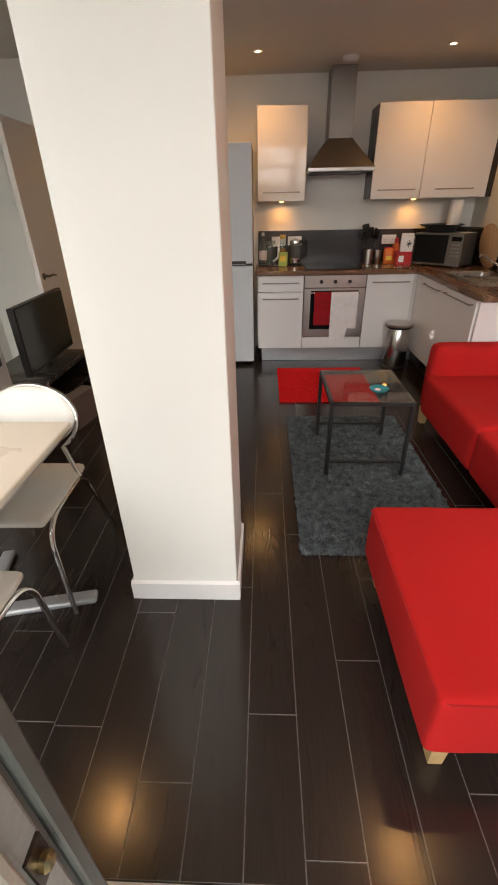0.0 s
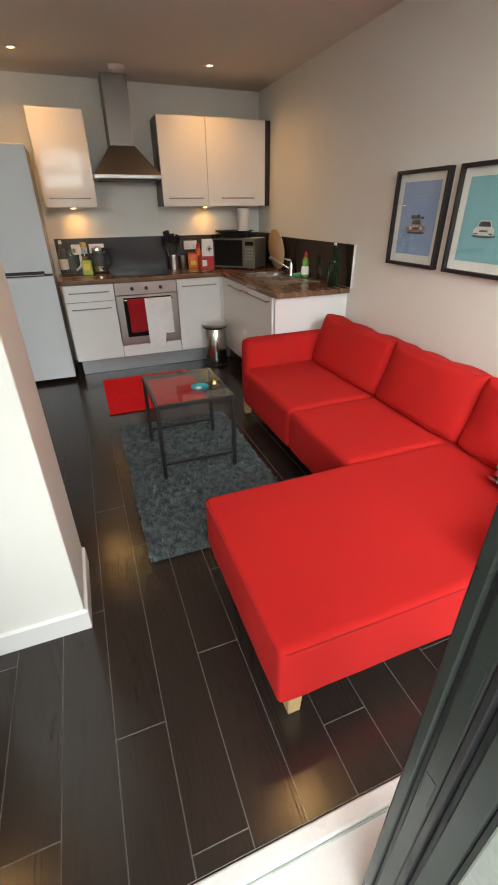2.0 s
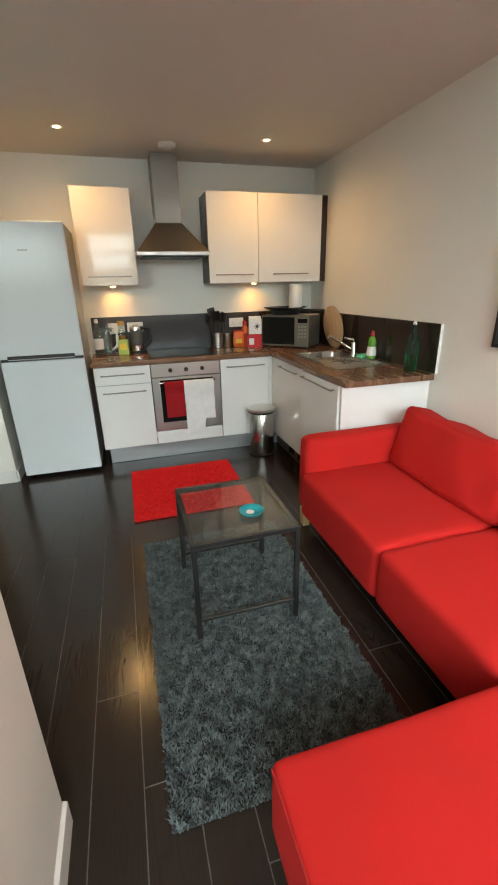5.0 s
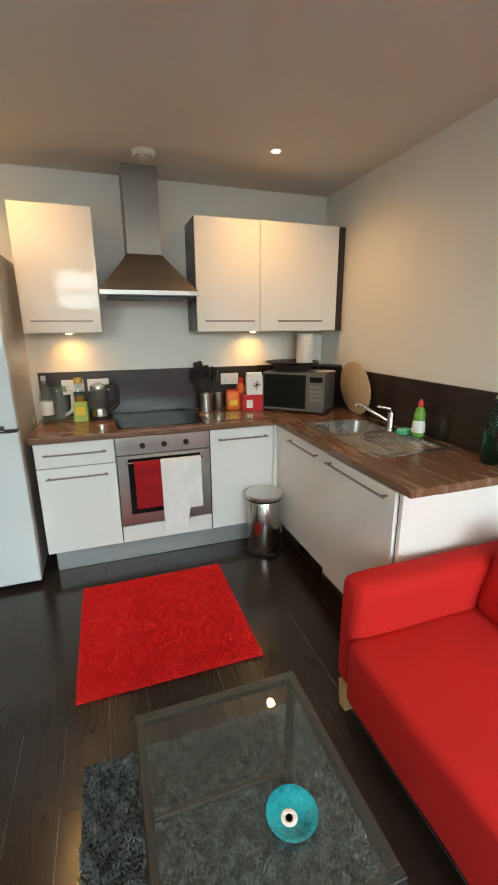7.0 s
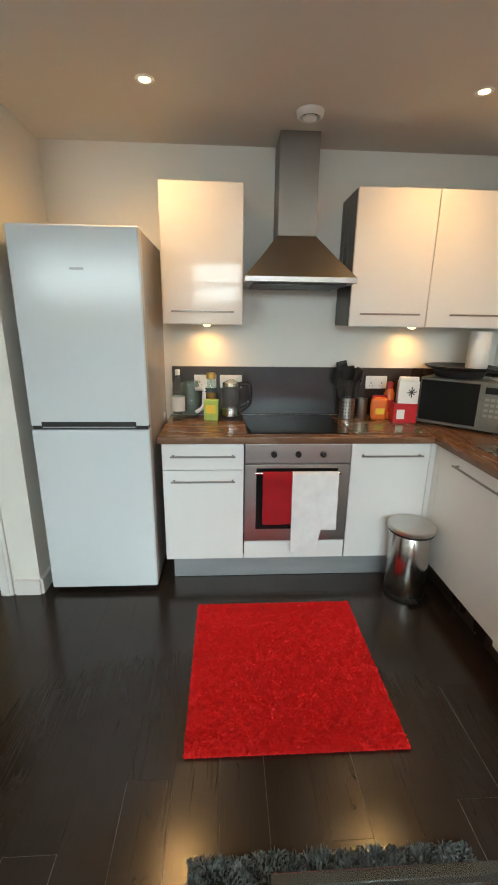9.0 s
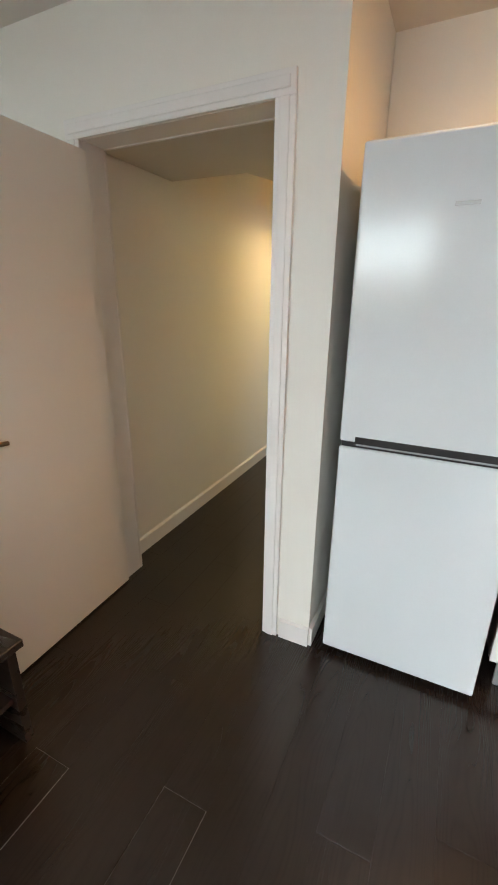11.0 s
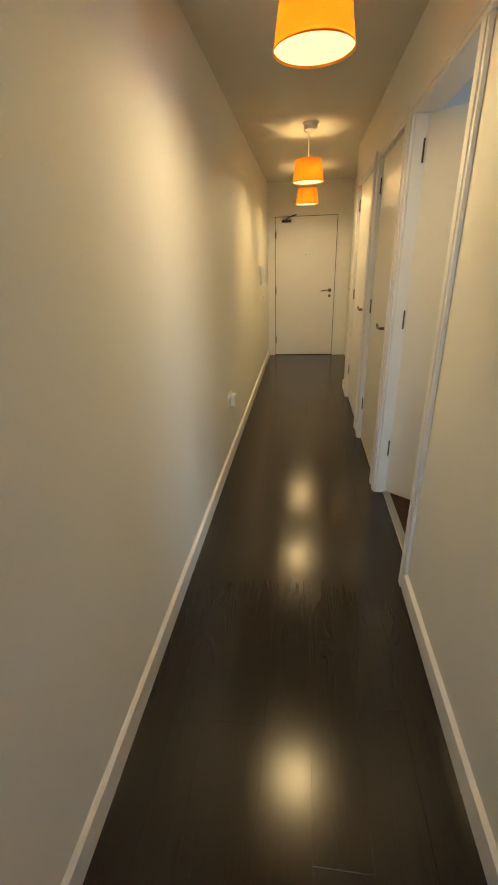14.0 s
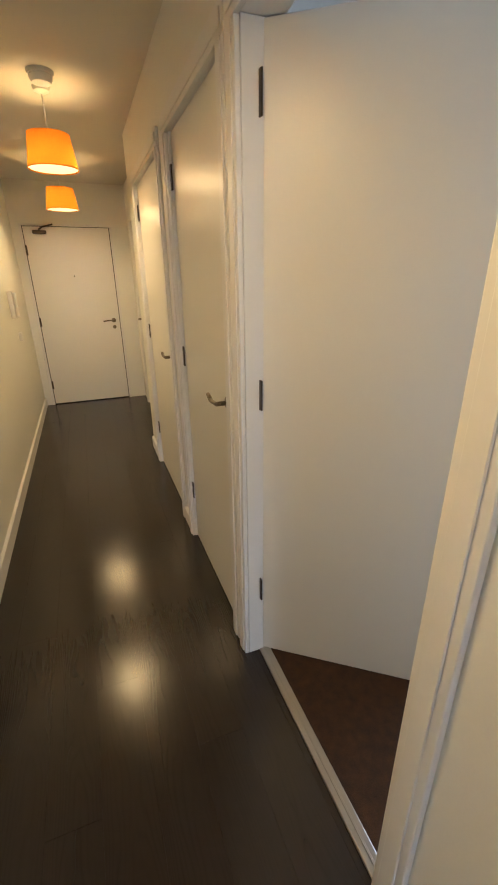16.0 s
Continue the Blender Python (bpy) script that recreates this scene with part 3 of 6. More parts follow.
handle("handle", d, Matrix.Translation((-0.735, YE + 0.004, 0.99)) @ pose(0, 0, 0, 90, 0, 0), -1)
part("escutcheon", moved(lathe([(0.022, 0), (0.02, 0.008)], 0, 0, 0, 16), Matrix.Translation((-0.735, YE + 0.004, 0.91)) @ pose(0, 0, 0, 90, 0, 0)), BRASS, d)
part("viewer", moved(lathe([(0.008, 0), (0.006, 0.006)], 0, 0, 0, 12), Matrix.Translation((-1.11, YE + 0.004, 1.5)) @ pose(0, 0, 0, 90, 0, 0)), BRONZE, d)
cl = part("closer", box(-1.47, -1.33, YE - 0.04, YE + 0.003, 1.935, 1.970, 0.008, 2), BRONZE, d, "dark door closer box")
part("closer_arm", join(tube([(-1.40, YE - 0.03, 1.977), (-1.36, YE - 0.16, 1.99)], 0.009, 8), tube([(-1.36, YE - 0.16, 1.99), (-1.26, YE - 0.016, 2.03)], 0.009, 8)), BRONZE, cl)
for hz in (0.2, 0.95, 1.72):
    hinge(d, Matrix.Translation((-1.568, YE - 0.002, hz)))

# doorway between living room and corridor
fr = architrave("door_frame_6", "x", YD, -1.575, -0.742, -1, top=2.143)
lining(fr, "x", YD + 0.0005, YD + 0.1195, -1.575, -0.742, 2.073, t=0.020)
part("stop", box(-0.757, -0.745, YD + 0.045, YD + 0.085, 0.001, 2.072, 0.002, 1), GLOSSTRIM, fr)
fr = architrave("door_frame_7", "x", YD + 0.12, -1.575, -0.745, 1, top=2.0995, w=0.03)
d = thing("door_6", -1.575, YD, 0, "flush white living room door standing fully open", "door")
m = Matrix.Translation((-1.553, YD - 0.004, 0)) @ pose(0, 0, 0, 0, 0, 1.5)
part("leaf", moved(box(-0.04, 0.0, -0.765, 0.0, 0.01, 2.035, 0.002, 1), m), DOORWHITE, d)
handle("handle", d, m @ Matrix.Translation((0.0, -0.70, 1.0)) @ pose(0, 0, 0, 0, 90, 0) @ pose(0, 0, 0, 0, 0, 90), 1)

# ---- window wall with the balcony door ----
DX0, DX1 = 0.045, 0.712   # clear opening of the balcony door
WINS = [(-2.15, -0.45, 0.08), (0.82, 2.32, 0.08)]
HW = 2.38
wall = [box(XW, WINS[0][0], YO, YF, -0.1, H), box(WINS[0][0], WINS[0][1], YO, YF, -0.1, 0.08), box(WINS[0][1], DX0 - 0.06, YO, YF, -0.1, H),
        box(DX1 + 0.06, WINS[1][0], YO, YF, -0.1, H), box(WINS[1][0], WINS[1][1], YO, YF, -0.1, 0.08), box(WINS[1][1], XR, YO, YF, -0.1, H),
        box(WINS[0][0], WINS[0][1], YO, YF, HW, H), box(DX0 - 0.06, DX1 + 0.06, YO, YF, HW, H), box(WINS[1][0], WINS[1][1], YO, YF, HW, H)]
structure("wall_south", join(*wall), PAINT, "white window wall with a glazed balcony door", "wall")
for i, (a, b, z0) in enumerate(WINS):
    w = thing("window_%d" % (i + 1), (a + b) / 2, 0.1, z0, "tall grey-green framed window with glazing bars", "window", "", "structure")
    part("frame", join(box(a, a + 0.06, 0.06, 0.13, z0, HW), box(b - 0.06, b, 0.06, 0.13, z0, HW), box(a + 0.06, b - 0.06, 0.06, 0.13, z0, z0 + 0.06), box(a + 0.06, b - 0.06, 0.06, 0.13, HW - 0.06, HW)), SAGEPALE, w)
    nx = round((b - a) / 0.36)
    for k in range(1, nx):
        xx = a + (b - a) * k / nx
        part("glazing_bar", box(xx - 0.014, xx + 0.014, 0.072, 0.118, z0 + 0.06, HW - 0.06, 0.004, 1), SAGEPALE, w)
    for k in range(1, 4):
        zz = z0 + (HW - z0) * k / 4
        part("glazing_bar", box(a + 0.06, b - 0.06, 0.074, 0.116, zz - 0.014, zz + 0.014, 0.004, 1), SAGEPALE, w)
    pane = part("pane", box(a + 0.06, b - 0.06, 0.092, 0.098, z0 + 0.06, HW - 0.06), PANE, w)
    pane.visible_shadow = False
    part("sill", box(a, b, 0.13, YF - 0.001, z0 + 0.001, z0 + 0.025, 0.006, 2), SILLW, w)
# door frame posts with their stepped weather profile
fr = thing("balcony_door_frame", 0.38, 0.1, 0, "weathered grey-green balcony door frame with keeps and seals", "door frame", "", "structure")
for s, x in ((-1, DX0), (1, DX1)):
    def sx(a, b, *r, bev=0.004):
        p, q = sorted((x + s * a, x + s * b))
        return box(p, q, *r, bev, 2)
    ZT = 2.05
    # right post is coloured darker throughout, for its face turned from the daylight
    part("post", sx(0.0, 0.0595, 0.146, 0.168, 0.002, ZT), SAGESHADE if s > 0 else SAGE, fr)
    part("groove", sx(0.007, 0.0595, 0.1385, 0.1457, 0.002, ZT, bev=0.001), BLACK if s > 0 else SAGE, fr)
    part("lock_face", sx(0.002, 0.0595, 0.106, 0.138, 0.002, ZT), SAGESHADE if s > 0 else SAGEPALE, fr)
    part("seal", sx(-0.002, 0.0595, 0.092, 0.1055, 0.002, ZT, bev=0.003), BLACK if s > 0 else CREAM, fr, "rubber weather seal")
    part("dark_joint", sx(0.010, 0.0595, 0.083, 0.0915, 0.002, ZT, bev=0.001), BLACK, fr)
    part("rebate", sx(0.004, 0.0595, 0.045, 0.0825, 0.002, ZT), SAGESHADE if s > 0 else SAGEPALE, fr)
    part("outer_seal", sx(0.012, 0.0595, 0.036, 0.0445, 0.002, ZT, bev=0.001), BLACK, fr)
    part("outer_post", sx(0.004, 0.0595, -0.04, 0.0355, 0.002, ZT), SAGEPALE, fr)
    for kz in (0.66, 0.94):
        if s > 0:
            k = part("keep", sx(0.001, 0.004, 0.112, 0.132, kz - 0.02, kz + 0.055, bev=0.001), SAGESHADE, fr, "dark metal lock keep")
            part("slot", sx(0.0012, 0.005, 0.1165, 0.1275, kz - 0.005, kz + 0.04, bev=0.0018), BLACK, k, "black slot")
        else:
            k = part("keep", sx(-0.0015, 0.004, 0.110, 0.134, kz - 0.02, kz + 0.04, bev=0.001), BRONZE, fr, "worn brass keep")
            part("roller", moved(lathe([(0.008, -0.004), (0.009, 0.008), (0.006, 0.012)], 0, 0, 0, 16), Matrix.Translation((x, 0.122, kz + 0.01)) @ pose(0, 0, 0, 0, 90, 0)), GOLD_R, k, "brass roller", True)
part("head", box(DX0 - 0.0595, DX1 + 0.0595, -0.04, 0.168, 2.051, 2.11, 0.004, 2), SAGE, fr)
part("transom_bar", box((DX0 + DX1) / 2 - 0.015, (DX0 + DX1) / 2 + 0.015, 0.06, 0.12, 2.111, HW), SAGEPALE, fr)
p = part("transom_pane", box(DX0 - 0.0595, DX1 + 0.0595, 0.085, 0.091, 2.111, HW), PANE, fr)
p.visible_shadow = False
# sill of the balcony door
s = thing("door_sill", 0.4, 0.2, 0, "white painted door sill with a rounded inner lip", "sill", "", "structure")
part("board", box(XW + 0.001, XR - 0.001, YF + 0.001, 0.285, -0.1, -0.010, 0.003, 1), SILLW, s)
part("lip", box(XW + 0.001, XR - 0.001, 0.2855, 0.3325, -0.1, 0.0035, 0.007, 3), SILLW, s)
part("groove", box(XW + 0.001, XR - 0.001, 0.278, 0.2853, -0.1, -0.006, 0.002, 1), SAGEPALE, s)
part("threshold", box(DX0, DX1, -0.106, YF, -0.12, -0.014, 0.003, 1), SAGEPALE, s)
# balcony outside
structure("ground", box(-60, 60, -60, 0.33, -0.32, -0.16), CONCRETE, "grey concrete outside the balcony door", "ground")

# ---- lamps ----
def downlight(x, y, power):
    d = thing("downlight", x, y, H - 0.012, "recessed white-rimmed ceiling spotlight, lit", "ceiling light", "ceiling spotlights")
    part("rim", lathe([(0.022, -0.001), (0.025, -0.005), (0.037, -0.006), (0.040, -0.001)], x, y, H, 28, False), WHITEPL, d, smooth=True)
    part("bulb", lathe([(0.001, -0.003), (0.021, -0.0025), (0.0215, -0.001)], x, y, H, 24), DOWNBULB if y > 3 else DIMBULB, d, "glowing warm bulb")
    lamp("downlight_lamp", "SPOT", look((x, y, H - 0.02), (x, y, 0)), power, WARM, 0.03, cone=165, blend=1.0)


for x, y in ((0.197, 4.232), (1.663, 4.205), (-0.85, 1.28), (1.20, 1.10)):
    downlight(x, y, 24 if y > 3 else 22)


def pendant(x, y, zb):
    p = thing("pendant_lamp", x, y, zb, "orange fabric drum pendant lampshade, lit", "pendant lamp", "pendant lamps along the corridor")
    z1 = zb + 0.17
    part("shade", lathe([(0.137, 0), (0.112, 0.17)], x, y, zb, 48, False), ORANGE, p, "orange fabric shade", True)
    part("liner", lathe([(0.1345, 0.012), (0.1105, 0.165)], x, y, zb, 48, False), LINER, p, "pale inner liner", True)
    part("bottom_rim", lathe([(0.1375, -0.001), (0.1385, 0.002), (0.1375, 0.006)], x, y, zb, 48, False), ORANGE, p)
    part("top_rim", lathe([(0.1125, 0.165), (0.1135, 0.169), (0.112, 0.1715)], x, y, zb, 48, False), ORANGE, p)
    part("diffuser", lathe([(0.001, 0.004), (0.131, 0.005), (0.1345, 0.008)], x, y, zb, 40), DIFFUSER, p, "glowing pale diffuser disc", True)
    part("flex", tube([(x, y, zb + 0.13), (x, y, HC - 0.03)], 0.004, 8), WHITEPL, p)
    part("ceiling_rose", lathe([(0.012, -0.034), (0.04, -0.02), (0.046, 0)], x, y, HC, 24), WHITEPL, p, smooth=True)
    part("lampholder", lathe([(0.018, 0.1), (0.02, 0.14), (0.01, 0.15)], x, y, zb, 16), WHITEPL, p)
    part("spider", join(*[tube([(x + 0.018 * math.cos(a), y + 0.018 * math.sin(a), zb + 0.135), (x + 0.113 * math.cos(a), y + 0.113 * math.sin(a), zb + 0.16)], 0.002, 6) for a in (0.3, 2.39, 4.49)]), BRASS, p)
    part("bulb", lathe([(0.012, 0.1), (0.014, 0.09), (0.026, 0.072), (0.028, 0.06), (0.022, 0.042), (0.004, 0.034)], x, y, zb, 20), BULB, p, "glowing bulb", True)
    lamp("pendant_light", "POINT", Matrix.Translation((x, y, zb + 0.062)), 12.0, (1.0, 0.67, 0.22), 0.034)
    d = lamp("pendant_downlight", "AREA", look((x, y, zb - 0.004), (x, y, 0)), 6.0, (1.0, 0.68, 0.27), 0.25, size_y=0.25)
    d.data.shape = "DISK"


for y, zb in ((6.28, 2.09), (8.75, 2.06), (10.3, 2.05)):
    pendant(-1.112, y, zb)
sd = thing("smoke_detector", -1.102, 8.55, HC - 0.05, "round white ceiling smoke detector", "smoke detector")
part("base", lathe([(0.062, -0.018), (0.066, 0)], -1.102, 8.55, HC, 28), WHITEPL, sd, smooth=True)
part("cover", lathe([(0.02, -0.055), (0.046, -0.05), (0.055, -0.035), (0.056, -0.019)], -1.102, 8.55, HC, 28), WHITEPL, sd, smooth=True)
ven = thing("ceiling_vent", 0.946, 4.448, H - 0.03, "round white extractor vent valve on the ceiling", "ceiling vent")
part("ring", lathe([(0.046, -0.004), (0.047, -0.026), (0.053, -0.030), (0.063, -0.022), (0.068, 0)], 0.946, 4.448, H, 32, False), WHITEPL, ven, smooth=True)
part("disc", lathe([(0.030, -0.022), (0.035, -0.026), (0.033, -0.033), (0.015, -0.037), (0.001, -0.038)], 0.946, 4.448, H, 32), WHITEPL, ven, smooth=True)
part("spindle", lathe([(0.006, -0.024), (0.006, -0.004)], 0.946, 4.448, H, 10), IRON, ven)
part("throat", lathe([(0.0455, -0.0045), (0.0455, -0.001)], 0.946, 4.448, H, 24), BLACK, ven)

# ---- kitchen units ----
def bar_handle(parent, m, w):
    """A straight bar handle on two stubs: local x along the bar, y out of the front (towards -y)."""
    h = part("handle", moved(join(box(-w / 2, w / 2, -0.033, -0.025, -0.005, 0.005, 0.002, 2), box(-w / 2 + 0.01, -w / 2 + 0.02, -0.026, 0, -0.004, 0.004), box(w / 2 - 0.02, w / 2 - 0.01, -0.026, 0, -0.004, 0.004)), m), HANDLE, parent, "steel bar handle")
    return h


YU = 4.302      # face of the base units
def base_unit(x0, x1, fronts, label):
    u = thing("base_cabinet", (x0 + x1) / 2, 4.6, 0.0, label, "kitchen cabinet", "kitchen base cabinets")
    part("carcass", box(x0 + 0.001, x1 - 0.001, YU + 0.021, YB - 0.005, 0.15, 0.870), CARCASS, u)
    for z0, z1, hz in fronts:
        f = part("drawer_front" if z1 - z0 < 0.3 else "door", box(x0 + 0.002, x1 - 0.002, YU, YU + 0.0205, z0, z1, 0.0015, 1), GLOSS, u)
        bar_handle(f, Matrix.Translation(((x0 + x1) / 2, YU, hz)), (x1 - x0) - 0.1)
    return u


base_unit(0.18, 0.638, [(0.15, 0.712, 0.652), (0.716, 0.866, 0.80)], "white gloss base unit with a drawer and a door")
base_unit(1.247, 1.705, [(0.15, 0.866, 0.80)], "white gloss base unit with one door beside the oven")
c = thing("corner_post", 1.725, 4.31, 0.15, "white gloss corner filler post between units", "kitchen cabinet")
part("post", box(1.707, 1.737, YU + 0.003, YU + 0.05, 0.15, 0.866, 0.001, 1), GLOSS, c)
part("return", box(1.738, 1.76, 4.250, YU + 0.05, 0.15, 0.866, 0.001, 1), GLOSS, c)
pl = thing("plinth", 0.9, YU + 0.05, 0, "brushed silver kitchen plinth below the units", "plinth")
part("board", box(0.22, 1.80, YU + 0.045, YU + 0.06, 0.002, 0.149, 0.001, 1), PLINTH, pl)
pl = thing("plinth", 1.8, 3.6, 0, "dark shaded plinth below the sink run", "plinth")
# shade below the sink run is put into this board's dark colour
part("board", box(1.80, 1.815, 2.98, YU + 0.044, 0.002, 0.149, 0.001, 1), CARCASS, pl)

# sink run along the side wall; fronts face the room
XU = 1.737
def run_unit(y0, y1, label, grip, hy, hz, out=0.0):
    u = thing("base_cabinet", 2.0, (y0 + y1) / 2, 0, label, "kitchen cabinet", "kitchen base cabinets")
    part("carcass", box(XU + 0.022, 1.80, y0 + 0.002, y1 - 0.002, 0.15, 0.870), CARCASS, u)
    part("body", box(1.816, XR - 0.004, y0 + 0.002, y1 - 0.002, 0.15, 0.70), CARCASS, u)
    f = part("door", box(XU - out, XU + 0.0205 - out, y0 + 0.003, y1 - 0.002, 0.15, 0.866, 0.0015, 1), GLOSS, u)
    m = Matrix.Translation((XU - out, hy, hz)) @ pose(0, 0, 0, 0, 0, -90)
    bar_handle(f, m, grip)
    return u


run_unit(3.566, 4.249, "white gloss sink base unit with one door", 0.38, 3.885, 0.815)
u = run_unit(2.992, 3.560, "white integrated appliance door standing slightly proud", 0.50, 3.285, 0.83, 0.022)
e = thing("end_panel", 2.05, 2.975, 0, "white gloss end panel of the kitchen run", "panel")
part("panel", box(1.728, XR - 0.002, 2.962, 2.984, 0.003, 0.871, 0.001, 1), GLOSS, e)
# thin dark box stands in for the shadow inside the panel's edge
part("shadow_strip", box(1.732, 1.744, 2.9845, 2.9925, 0.15, 0.871, 0.001, 1), IRON, e, "dark shadow strip")

wt = thing("worktop", 1.0, 4.58, 0.872, "walnut-effect laminate kitchen worktop with a corner joint", "worktop")
part("slab", join(box(0.163, 1.712, 4.283, YB - 0.022, 0.872, 0.910, 0.005, 3)), WORKTOP, wt)
# sink cut-out is left open in the return
part("return_slab", join(box(1.7125, 1.86, 2.905, YB - 0.022, 0.872, 0.910, 0.005, 3), box(2.2648, XR - 0.021, 2.906, YB - 0.022, 0.8721, 0.9099), box(1.855, 2.256, 2.9055, 3.73, 0.8721, 0.9099), box(1.855, 2.256, 4.08, YB - 0.022, 0.8721, 0.9099)), WORKTOP_Y, wt)
sp = thing("splash_panel", 0.73, YB - 0.01, 0.91, "dark grey glossy splash panel behind the hob", "splashback")
part("panel", box(0.183, 1.29, YB - 0.02, YB - 0.001, 0.9105, 1.232, 0.0015, 1), SPLASH, sp)
sp = thing("upstand", 1.8, YB - 0.01, 0.91, "dark brown laminate upstand in the kitchen corner", "splashback")
part("panel", box(1.2905, XR - 0.02, YB - 0.019, YB - 0.001, 0.9105, 1.230, 0.0015, 1), CARCASS, sp)
sp = thing("upstand", XR - 0.01, 3.9, 0.91, "dark brown laminate upstand behind the sink", "splashback")
part("panel", box(XR - 0.019, XR - 0.001, 2.908, YB - 0.0195, 0.9105, 1.222, 0.0015, 1), CARCASS, sp)
part("end_cap", box(XR - 0.0195, XR - 0.001, 2.9035, 2.9075, 0.9105, 1.222), WHITEPL, sp, "white end strip")


def wall_cabinet(x0, x1, doors, label):
    u = thing("wall_cabinet", (x0 + x1) / 2, 4.73, 1.5, label, "kitchen cabinet", "kitchen wall cabinets")
    part("carcass", box(x0 + 0.001, x1 - 0.001, 4.593, YB - 0.003, 1.503, 2.218), CARCASS, u, "dark brown laminate carcass")
    for a, b in doors:
        f = part("door", box(a + 0.002, b - 0.002, 4.570, 4.5915, 1.50, 2.22, 0.0015, 1), GLOSS, u)
        bar_handle(f, Matrix.Translation(((a + b) / 2, 4.570, 1.570)), 0.35)
    return u


wall_cabinet(0.182, 0.634, [(0.182, 0.634)], "white gloss wall cabinet with a lit downlighter")
u = wall_cabinet(1.249, 2.315, [(1.249, 1.704), (1.704, 2.315)], "white gloss double wall cabinet with dark brown sides")
part("filler", box(2.3155, XR - 0.002, 4.585, 4.62, 1.50, 2.22, 0.001, 1), CARCASS, u, "dark brown filler strip")
for x in (0.42, 1.72):
    s = thing("cabinet_light", x, 4.78, 1.49, "small warm light below the wall cabinet, lit", "cabinet light", "lights below the wall cabinets")
    part("rim", lathe([(0.025, -0.007), (0.033, -0.006), (0.034, -0.001)], x, 4.78, 1.503, 24, False), STEEL, s)
    part("lens", lathe([(0.001, -0.016), (0.012, -0.015), (0.020, -0.011), (0.0245, -0.006)], x, 4.78, 1.503, 20), LENSGLOW, s, "glowing warm lens")
    lamp("cabinet_lamp", "SPOT", look((x, 4.78, 1.482), (x, 4.82, 0.9)), 4.2, (1.0, 0.48, 0.12), 0.02, cone=160, blend=1.0)

# cooker hood
hd = thing("cooker_hood", 0.934, 4.7, 1.718, "brushed steel chimney cooker hood above the hob", "cooker hood")
part("lip", box(0.636, 1.230, 4.397, YB - 0.002, 1.720, 1.748, 0.002, 1), STEEL, hd)
bm = bmesh.new()
lo = [bm.verts.new(p) for p in ((0.640, 4.401, 1.7485), (1.226, 4.401, 1.7485), (1.226, YB - 0.003, 1.7485), (0.640, YB - 0.003, 1.7485))]
md = [bm.verts.new(p) for p in ((0.738, 4.530, 1.868), (1.133, 4.530, 1.868), (1.133, YB - 0.003, 1.868), (0.738, YB - 0.003, 1.868))]
hi = [bm.verts.new(p) for p in ((0.826, 4.648, 1.985), (1.048, 4.648, 1.985), (1.048, YB - 0.003, 1.985), (0.826, YB - 0.003, 1.985))]
bm.faces.new(lo[::-1])
bm.faces.new(hi)
for A, B in ((lo, md), (md, hi)):
    for i in range(4):
        bm.faces.new((A[i], A[(i + 1) % 4], B[(i + 1) % 4], B[i]))
part("canopy", bm, HOODSTEEL, hd)
part("chimney", box(0.829, 1.045, 4.650, YB - 0.003, 1.9852, H - 0.002, 0.003, 2), HOODSTEEL, hd)
part("filter", box(0.68, 1.19, 4.45, 4.85, 1.712, 1.7175), IRON, hd)

# hob and oven
hb = thing("hob", 0.94, 4.6, 0.91, "black ceramic glass hob set in the worktop", "hob")
part("glass", box(0.655, 1.238, 4.355, 4.835, 0.9102, 0.916, 0.0025, 2), BLACKGLASS, hb)
ov = thing("oven", 0.942, 4.5, 0.15, "built-in steel oven with red and white towels on its rail", "oven")
part("body", box(0.645, 1.239, YU + 0.022, YB - 0.03, 0.26, 0.868), CARCASS, ov)
part("control_panel", box(0.642, 1.242, YU - 0.004, YU + 0.0215, 0.752, 0.866, 0.003, 2), STEEL, ov)
part("door", box(0.642, 1.242, YU - 0.004, YU + 0.0215, 0.268, 0.746, 0.003, 2), STEEL, ov)
part("window", box(0.708, 1.176, YU - 0.0062, YU - 0.0042, 0.345, 0.725, 0.001, 1), BLACKGLASS, ov, "black glass oven window")
part("filler", box(0.642, 1.242, YU, YU + 0.0205, 0.15, 0.262, 0.0015, 1), GLOSS, ov, "white gloss filler panel")
part("rail", join(tube([(0.70, YU - 0.042, 0.708), (1.184, YU - 0.042, 0.708)], 0.008, 12), tube([(0.72, YU - 0.042, 0.708), (0.72, YU - 0.003, 0.708)], 0.006, 8), tube([(1.164, YU - 0.042, 0.708), (1.164, YU - 0.003, 0.708)], 0.006, 8)), CHROME, ov, "steel door rail", True)
for x in (0.805, 0.942, 1.083):
    k = part("knob", moved(lathe([(0.0175, 0), (0.0165, 0.018), (0.013, 0.022)], 0, 0, 0, 24), Matrix.Translation((x, YU - 0.004, 0.808)) @ pose(0, 0, 0, 90, 0, 0)), IRON, ov, "dark grey control knob", True)
    part("pointer", box(x - 0.002, x + 0.002, YU - 0.0285, YU - 0.0262, 0.797, 0.822), BLACK, k)


